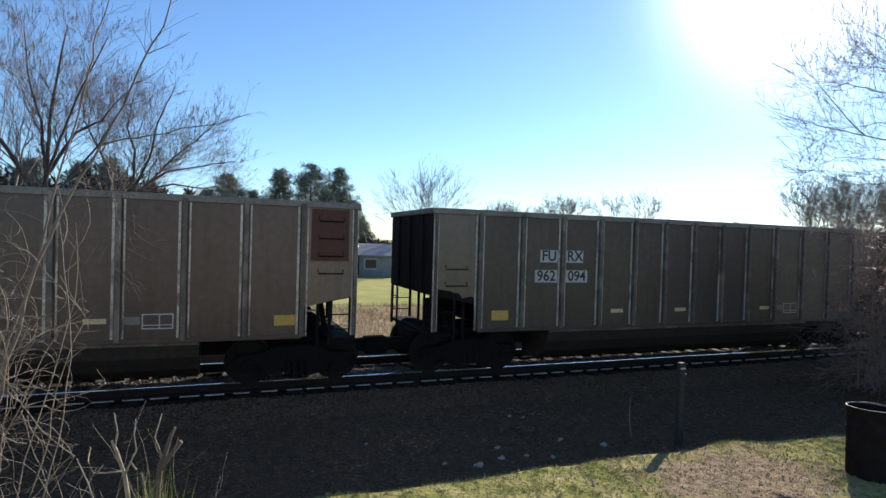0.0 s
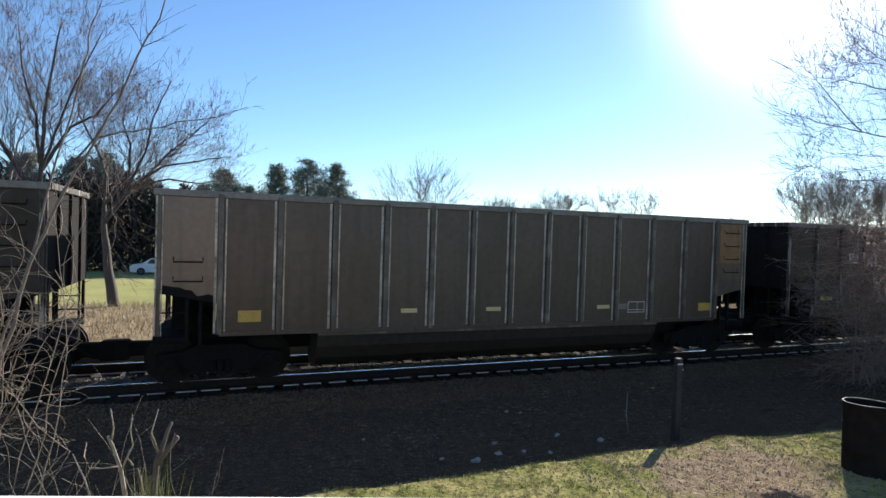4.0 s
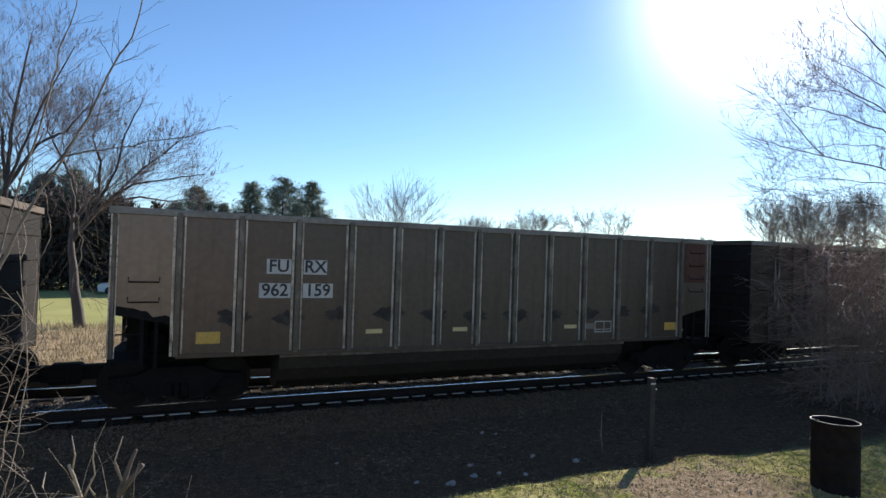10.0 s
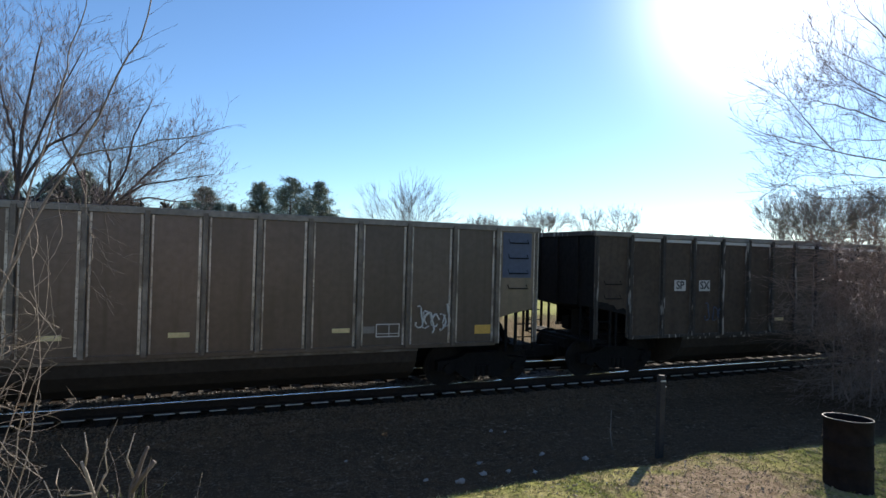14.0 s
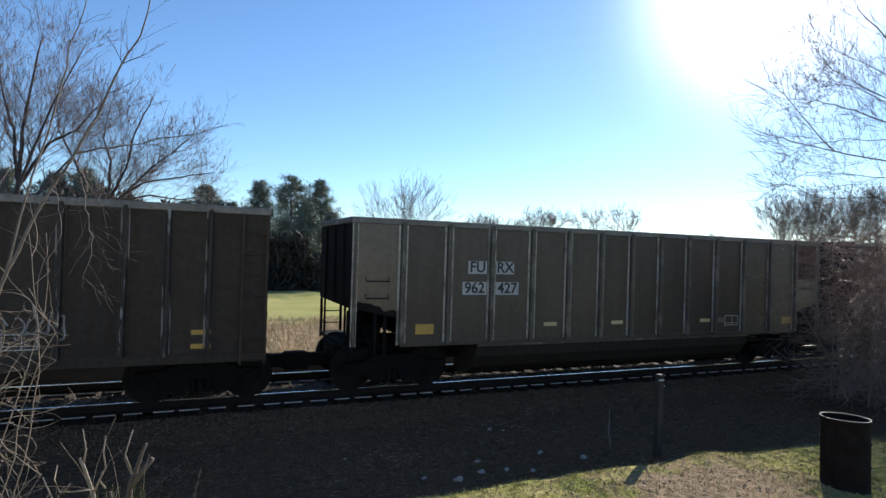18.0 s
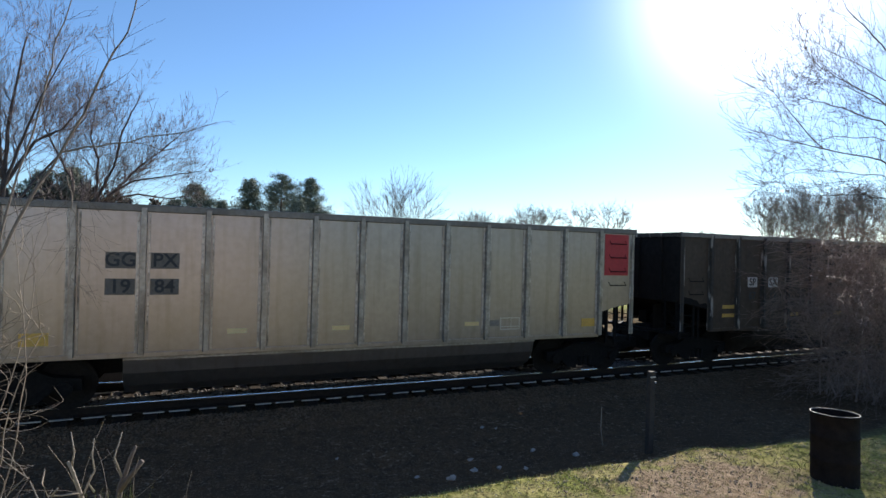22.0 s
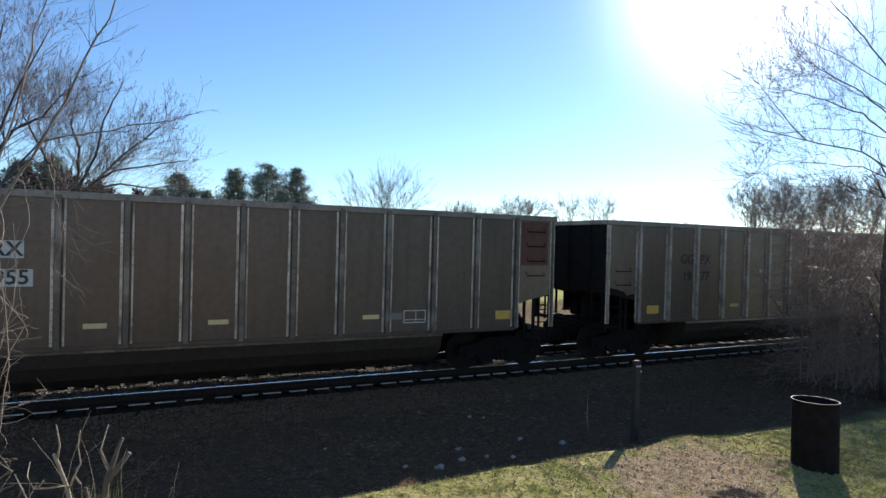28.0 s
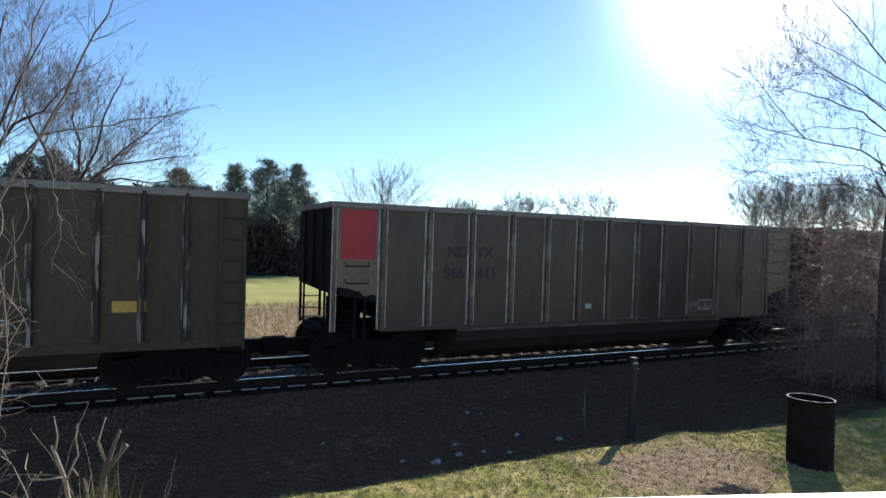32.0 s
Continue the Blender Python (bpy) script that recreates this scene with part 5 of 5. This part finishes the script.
    s.add(pts, [(i * n + k, i * n + (k + 1) % n, (i + 1) * n + (k + 1) % n, (i + 1) * n + k) for i in range(len(prof) - 1) for k in range(n)])
    child("shell", s.mesh("shell", M["drum"], True), drum)
    ring = [(r + 0.006 * math.cos(a), h + 0.006 * math.sin(a)) for a in [k * math.tau / 6 for k in range(6)]]
    s = Shape().add([(q * math.cos(k * math.tau / n), q * math.sin(k * math.tau / n), z) for q, z in ring for k in range(n)], [(i * n + k, i * n + (k + 1) % n, ((i + 1) % 6) * n + (k + 1) % n, ((i + 1) % 6) * n + k) for i in range(6) for k in range(n)])
    child("rim", s.mesh("rim", M["dirtyplate"], True), drum, label="worn rolled rim")


build_drum()


def build_post():
    x, y = 7.10, 7.30
    g = ground_z(x, y)
    post = thing("fence_post", "weathered square wooden fence post with a pale metal cap", "post", pose(x, y, g - 0.15, 0, 0.5, 0))
    h = 1.09 - g + 0.15
    child("stake", Shape().box(-0.05, 0.05, -0.045, 0.045, 0, h - 0.02, 0.008).mesh("stake", M["oldwood"]), post)
    child("cap", Shape().box(-0.055, 0.055, -0.05, 0.05, h - 0.03, h, 0.01).mesh("cap", M["oldwood"]), post, label="split pale top")
    child("wire_bracket", Shape().box(-0.06, 0.045, -0.058, -0.046, h - 0.10, h - 0.075, 0.004).mesh("wire_bracket", M["white"]), post, label="pale metal bracket")
    child("bolt", Shape().tube([(0.05, -0.02, h - 0.19), (0.085, -0.02, h - 0.19)], 0.014, 8).mesh("bolt", M["white"]), post, label="pale bolt head")
    stick = thing("leaning_stick", "thin pale stick leaning in the cinders", "stick", pose(6.9, 8.2, ground_z(6.9, 8.2) - 0.05))
    child("stem", Shape().tube([(0, 0, 0), (-0.06, 0, 0.35), (-0.05, 0, 0.75)], [0.012, 0.01, 0.005], 6).mesh("stem", M["cutwood"], True), stick)


build_post()


def build_railing():
    """White board along the porch, just under the eye."""
    a, b = Vector((-1.9, 1.515, 2.583)), Vector((2.9, -0.19, 2.583))
    d = (b - a).normalized()
    m = Matrix.Translation(a) @ Matrix.Rotation(math.atan2(d.y, d.x), 4, "Z") @ Matrix.Rotation(-0.0085, 4, "Y")
    rail = thing("porch_railing", "white painted porch railing with a flat top board", "railing", m)
    n = (b - a).length
    child("top_board", Shape().box(0, n, -0.14, 0, -0.035, 0, 0.004).mesh("top_board", M["whitepaint"]), rail)
    for x in (0.1, n - 0.1):
        child("post", Shape().box(x - 0.045, x + 0.045, -0.115, -0.025, -2.7, -0.035, 0.004).mesh("post", M["whitepaint"]), rail)


build_railing()

for x, y, s in ((4.3, 8.32, 0.07), (4.14, 7.86, 0.08), (4.52, 7.75, 0.08), (5.55, 8.42, 0.09), (3.65, 7.62, 0.1), (5.36, 9.91, 0.06), (5.62, 9.83, 0.06), (2.34, 9.26, 0.05), (3.2, 7.9, 0.06), (4.9, 7.6, 0.07), (6.0, 7.8, 0.08)):
    rng = np.random.default_rng(int(x * 100))
    st = new("stone", tri_mesh("stone", stones(rng, np.array([(0, 0, 0), (s * 0.25, 0.1 * s, 0.1 * s), (-s * 0.2, 0, 0)]), np.array([s, s * 0.8, s * 0.75]) * 0.62), M["paleston"]))
    st.location = (x, y, ground_z(x, y) + s * 0.3)
    tagged(st, "pale broken stone lying in the cinders", "stone", "stones by the track")


# ---- beyond the track ----
def at(az, d):
    a = radians(az)
    x, y = d * math.sin(a), d * math.cos(a)
    return (x, y, ground_z(x, y))


def tall(el, d, z):
    return 2.97 + d * math.tan(radians(el)) - z


def plain_tree(label, az, el, d, seed, mat=None, **kw):
    p = at(az, d)
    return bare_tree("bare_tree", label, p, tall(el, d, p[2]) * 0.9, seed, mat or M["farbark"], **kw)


LEAFLESS = "tall leafless tree with fine grey twigs"
limb_tree("bare_tree", "leaning leafless tree with a low sweeping crown at the field's edge", "tree", [
    ([(-4.37, 31, -1.0), (-4.67, 31, 0.96), (-4.9, 31, 3.0), (-4.9, 31.2, 4.4)], 0.27),
    ([(-4.9, 31, 3.4), (-4.1, 30.8, 4.5), (-3.17, 30.6, 6.5), (-2.87, 30.5, 8.2), (-2.1, 30.4, 10.0)], 0.085),
    ([(-4.9, 31, 4.0), (-3.9, 31, 5.4), (-3.87, 31.2, 6.9), (-4.28, 31.5, 8.0), (-4.0, 31.8, 9.8)], 0.08),
    ([(-4.9, 31, 3.2), (-3.4, 31.3, 5.2), (-2.13, 31.6, 6.8), (-1.0, 31.8, 7.9), (-0.3, 32, 8.7)], 0.075),
    ([(-4.9, 31, 3.0), (-3.6, 30.7, 5.0), (-2.39, 30.4, 5.9), (-0.71, 30.2, 6.3), (0.7, 30, 6.6)], 0.065),
    ([(-3.6, 31, 5.0), (-2.2, 31.4, 5.4), (-0.9, 31.8, 5.3), (0.1, 32, 5.5)], 0.06),
    ([(-4.9, 31.2, 4.4), (-4.9, 31.6, 5.8), (-5.54, 32, 7.0), (-6.2, 32.3, 8.3), (-6.4, 32.6, 9.8)], 0.08),
], M["bark"], 41, 1.9, 3.2, 3, 0.0045, 0.2, 0.55, clear=5.0, crown=M["twig"])
plain_tree(LEAFLESS, -16.5, 16.0, 36, 47, M["twig"], trunk=0.16, stems=4, depth=5, kids=(2, 3), thin=0.006, wide=0.35)
limb_tree("bare_tree", "tall leafless tree with steep limbs and fine purplish twigs", "tree", [
    ([(-6.7, 27, -0.9), (-6.6, 27, 2.5), (-6.45, 27, 5.2), (-6.38, 27, 7.2), (-6.22, 27, 8.6), (-5.88, 27, 10.9)], 0.12),
    ([(-6.55, 27, 4.6), (-6.0, 26.8, 6.5), (-5.28, 26.5, 8.4), (-4.3, 26.3, 10.7)], 0.07),
    ([(-6.5, 27, 5.4), (-6.75, 27.3, 7.3), (-7.3, 27.6, 9.2), (-7.5, 27.8, 11)], 0.07),
    ([(-6.5, 27, 5.0), (-5.59, 27.3, 6.9), (-4.69, 27.6, 7.6), (-4.0, 28, 8.8)], 0.08),
    ([(-6.6, 27, 3.6), (-5.85, 28.5, 5.4), (-5.1, 29, 6.6), (-4.6, 29.2, 7.7), (-4.03, 29.4, 8.7)], 0.06),
    ([(-6.6, 27, 4.0), (-7.6, 26.5, 6.0), (-8.6, 26, 7.5), (-9.4, 25.8, 9.5)], 0.10),
], M["bark"], 42, 2.0, 3.0, 3, 0.0042, 0.2, 0.55, clear=4.2, crown=M["twig"])
plain_tree("many-stemmed leafless tree behind the train", 19.6, 9.2, 70, 44, M["bark"], trunk=0.13, stems=10, depth=4, kids=(2, 3), thin=0.010, wide=0.34, fork=0.08, spread=0.42, up=0.06)
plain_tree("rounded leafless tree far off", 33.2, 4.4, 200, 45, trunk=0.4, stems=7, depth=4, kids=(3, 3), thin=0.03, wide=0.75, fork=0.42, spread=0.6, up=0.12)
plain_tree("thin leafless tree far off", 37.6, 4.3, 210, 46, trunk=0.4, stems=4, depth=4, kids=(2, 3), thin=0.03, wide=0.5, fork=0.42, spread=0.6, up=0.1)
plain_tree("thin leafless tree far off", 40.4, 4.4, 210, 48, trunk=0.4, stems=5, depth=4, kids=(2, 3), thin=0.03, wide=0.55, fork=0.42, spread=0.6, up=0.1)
for k, (az, el) in enumerate(((25.6, 4.5), (26.6, 4.9), (27.7, 5.0), (29.0, 4.7), (30.3, 4.1), (42.6, 3.2), (44.5, 2.9), (46.5, 3.1), (48.6, 3.4))):
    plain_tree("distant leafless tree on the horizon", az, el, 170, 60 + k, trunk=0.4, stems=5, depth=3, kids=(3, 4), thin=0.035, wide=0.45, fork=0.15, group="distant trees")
for k, (az, el) in enumerate(((54.2, 6.5), (55.3, 6.9), (56.6, 6.6), (58.0, 7.0), (59.6, 6.8), (61.5, 7.2), (64, 6.9))):
    plain_tree("leafless tree in a dense grey stand", az, el, 110, 80 + k, trunk=0.26, stems=6, depth=4, kids=(3, 3), thin=0.015, wide=0.5, fork=0.2, group="stand of trees")


def pine(az, el, d, seed, width=0.3, low=0.12):
    rng = np.random.default_rng(seed)
    p = at(az, d)
    h = tall(el, d, p[2])
    top = thing("pine_tree", "dark green pine with ragged layered branches", "tree", Matrix.Translation(p), "pines beyond the field")
    child("trunk", Shape().tube([(0, 0, -0.3), (0.1, 0, h * 0.5), (0, 0, h * 0.97)], [h * 0.022, h * 0.015, 0.03], 7).mesh("trunk", M["bark"], True), top)
    segs, tris = [], []
    z = h * low
    while z < h * 0.98:
        t = (z / h - low) / (1 - low)
        reach = h * width * (1 - t) ** 0.58 * (0.75 + 0.55 * rng.random()) + 0.2
        for _ in range(rng.integers(3, 6)):
            a = rng.uniform(0, math.tau)
            r = reach * rng.uniform(0.6, 1.1)
            end = np.array([math.cos(a) * r, math.sin(a) * r, z + r * rng.uniform(0.1, 0.5)])
            segs.append((0, 0, z, *end, 0.05, 0.015))
            m = int(55 + r * 70)
            f = rng.uniform(0.35, 1.05, m)[:, None]
            c = np.array([[0, 0, z]]) + (end - np.array([0, 0, z]))[None] * f + rng.normal(0, 0.16 + 0.07 * r, (m, 3))
            u = rng.normal(0, 1, (m, 3)) * 0.26
            w = rng.normal(0, 1, (m, 3)) * 0.06
            tris.append(np.stack([c - u * 0.5, c + u * 0.5 + w * 0.3, c + w], 1))
        z += h * 0.028
    child("branchwork", stick_mesh("branchwork", segs, M["bark"], 4), top)
    child("crown", tri_mesh("crown", np.concatenate(tris), M["needle"]), top)


for k, (az, el, d, w) in enumerate(((0.6, 5.6, 88, 0.40), (-1.0, 4.0, 90, 0.36), (2.9, 4.1, 92, 0.34), (5.3, 6.3, 90, 0.27), (8.2, 7.0, 88, 0.36), (11.0, 6.75, 86, 0.28), (9.8, 4.6, 80, 0.3), (12.2, 3.6, 84, 0.3), (13.2, 2.0, 86, 0.3), (-8.8, 6.2, 66, 0.3), (-11.0, 5.6, 66, 0.3), (-14.5, 5.6, 66, 0.3))):
    pine(az, el, d, 100 + k, w, 0.08)


def build_woods():
    """Dark winter thicket along the far side of the field."""
    rng = np.random.default_rng(71)
    n = 34000
    x = rng.uniform(-48, -1.0, n)
    y = rng.uniform(58.5, 66, n)
    x2 = rng.uniform(-2, 12.6, n // 2)
    high = np.array([6.0 + 2.4 * noise.noise(Vector((a * 0.23, 0, 2))) + 1.6 * noise.noise(Vector((a * 0.9, 0, 5))) + min(1.6, max(0, (-2 - a) * 0.4)) for a in x])
    z = -1.4 + (high + 1.0) * rng.random(n) ** 0.85
    c = np.stack([x, y, z], 1)
    u = rng.normal(0, 1, (n, 3)) * np.array([0.26, 0.26, 0.42])
    w = rng.normal(0, 1, (n, 3)) * 0.15
    tris = [np.stack([c - u, c + u, c + w], 1)]
    m = len(x2)
    top = np.array([5.2 + 1.2 * noise.noise(Vector((a * 0.3, 1, 2))) + 1.2 * noise.noise(Vector((a * 1.1, 1, 5))) - 3.4 * smooth(a, 9.5, 12.6) for a in x2])
    c = np.stack([x2, rng.uniform(57, 62, m), -1.3 + top * rng.random(m) ** 0.9], 1)
    tris.append(np.stack([c - u[:m], c + u[:m], c + w[:m]], 1))
    x3 = rng.uniform(11, 78, n)
    top = np.array([3.6 + 1.0 * noise.noise(Vector((a * 0.2, 3, 2))) + 0.9 * noise.noise(Vector((a * 0.8, 3, 5))) for a in x3])
    c = np.stack([x3, 64 + 0.12 * x3 + rng.uniform(0, 5, n), -1.4 + top * rng.random(n) ** 0.9], 1)
    tris.append(np.stack([c - u, c + u, c + w], 1))
    tagged(new("woods", tri_mesh("woods", np.concatenate(tris), M["woods"])), "dark brown leafless woods beyond the field", "woods", kind="stuff")


build_woods()


def build_parked_car():
    x, y, g = at(-4.7, 56)
    car = thing("parked_car", "white hatchback parked along the edge of the woods", "car", pose(x, y, g, 0, 0, 4))
    child("body", Shape().prism([(-2.1, 0.25), (-2.15, 0.6), (-2.0, 0.85), (-1.2, 0.95), (1.4, 0.98), (2.05, 0.9), (2.15, 0.55), (2.1, 0.25)], "y", -0.85, 0.85).mesh("body", M["carwhite"]), car)
    child("cabin", Shape().prism([(-1.25, 0.94), (-0.55, 1.42), (1.2, 1.45), (1.85, 0.95)], "y", -0.74, 0.74).mesh("cabin", M["carwhite"]), car)
    for a, b in ((-0.85, 0.2), (0.3, 1.3)):
        child("side_window", Shape().prism([(a + 0.02, 0.99), (a + 0.3 if a < 0 else a, 1.36), (b, 1.36), (b + (0.15 if b > 1 else 0), 0.99)], "y", -0.755, -0.735).mesh("side_window", M["window"]), car)
    for wx in (-1.3, 1.35):
        wheel = child("wheel", Shape().tube([(wx, -0.88, 0.32), (wx, -0.66, 0.32)], 0.32, 18).mesh("wheel", M["rubber"]), car)
        child("rim", Shape().tube([(wx, -0.895, 0.32), (wx, -0.87, 0.32)], 0.19, 12).mesh("rim", M["alu"]), wheel)
        child("wheel", Shape().tube([(wx, 0.66, 0.32), (wx, 0.88, 0.32)], 0.32, 18).mesh("wheel", M["rubber"]), car)
    for lx, m in ((-2.12, "white"), (2.12, "red")):
        child("car_light", Shape().box(lx - 0.05, lx + 0.05, -0.8, -0.5, 0.62, 0.76, 0.01).mesh("car_light", M[m]), car)


build_parked_car()


def build_house():
    x, y, _ = at(15.3, 66)
    g = ground_z(x, y)
    house = thing("house", "low pale house with a grey pitched roof", "house", pose(x, y, g, 0, 0, -12))
    child("wall", Shape().box(-2.6, 2.8, -3, 3, -0.2, 2.3).mesh("wall", M["shingle"]), house)
    child("roof", Shape().prism([(-3.5, 2.25), (0, 3.5), (3.5, 2.25), (3.5, 2.1), (0, 3.3), (-3.5, 2.1)], "x", -3.0, 3.2).mesh("roof", M["roof"]), house)
    for wx in (-1.4, 1.5):
        win = child("window", Shape().box(wx - 0.6, wx + 0.6, -3.05, -2.98, 0.8, 1.8).mesh("window", M["window"]), house)
        child("window_frame", Shape().prism([(wx - 0.68, 0.72), (wx + 0.68, 0.72), (wx + 0.68, 0.8), (wx - 0.6, 0.8), (wx - 0.6, 1.8), (wx + 0.68, 1.8), (wx + 0.68, 1.88), (wx - 0.68, 1.88)], "y", -3.07, -3.04).mesh("window_frame", M["whitepaint"]), win)


build_house()


# ---- grass ----
def blades(name, label, count, x0, x1, y0, y1, h0, h1, width, mat, seed, keep=None, lean=0.35):
    rng = np.random.default_rng(seed)
    x, y = rng.uniform(x0, x1, count), rng.uniform(y0, y1, count)
    if keep:
        sel = np.array([keep(a, b) for a, b in zip(x, y)])
        x, y = x[sel], y[sel]
    n = len(x)
    z = np.array([ground_z(a, b) for a, b in zip(x, y)])
    h = rng.uniform(h0, h1, n)
    a = rng.uniform(0, math.tau, n)
    root = np.stack([x, y, z - 0.01], 1)
    side = np.stack([np.cos(a), np.sin(a), np.zeros(n)], 1) * width
    tip = root + np.stack([rng.normal(0, lean, n) * h, rng.normal(0, lean, n) * h, h], 1)
    tagged(new(name, tri_mesh(name, np.stack([root - side, root + side, tip], 1), mat)), label, "grass", kind="stuff")


def lawn_keep(x, y):
    bare = math.hypot((x - 6.4) * 0.75, y - 5.4) + noise.noise(Vector((x * 2.5, y * 2.5, 0))) * 1.0
    tuft = noise.noise(Vector((x * 7, y * 7, 4))) + 0.6 * noise.noise(Vector((x * 19, y * 19, 8)))
    return y < 6.75 - 0.15 * max(0, x - 7.6) and random.random() < (0.35 + tuft * 1.5 if bare > 1.15 else 0.07 + 0.4 * max(0, tuft - 0.2))


scatter("clods", "crumbled earth and grit on the bare patch of the lawn", 1900, 4.2, 9.5, 4.1, 6.45, 0.005, 0.019, M["clod"], 61)
scatter("grit", "pale grit along the edge of the lawn", 200, 3.4, 10.5, 6.0, 6.6, 0.005, 0.016, M["paleston"], 62)
blades("lawn_grass", "short yellowish green winter lawn", 170000, 1.2, 13, 3.2, 7.0, 0.012, 0.055, 0.0045, M["grass"], 51, lawn_keep, 0.6)
blades("dead_grass", "dead straw blades among the lawn", 60000, 1.5, 12, 3.4, 6.9, 0.01, 0.05, 0.004, M["straw"], 56, lawn_keep, 0.9)
blades("dry_grass", "tall dry straw-coloured grass beyond the track", 42000, -12, 45, 20.6, 32.0, 0.08, 0.4, 0.01, M["straw"], 52)

motions()
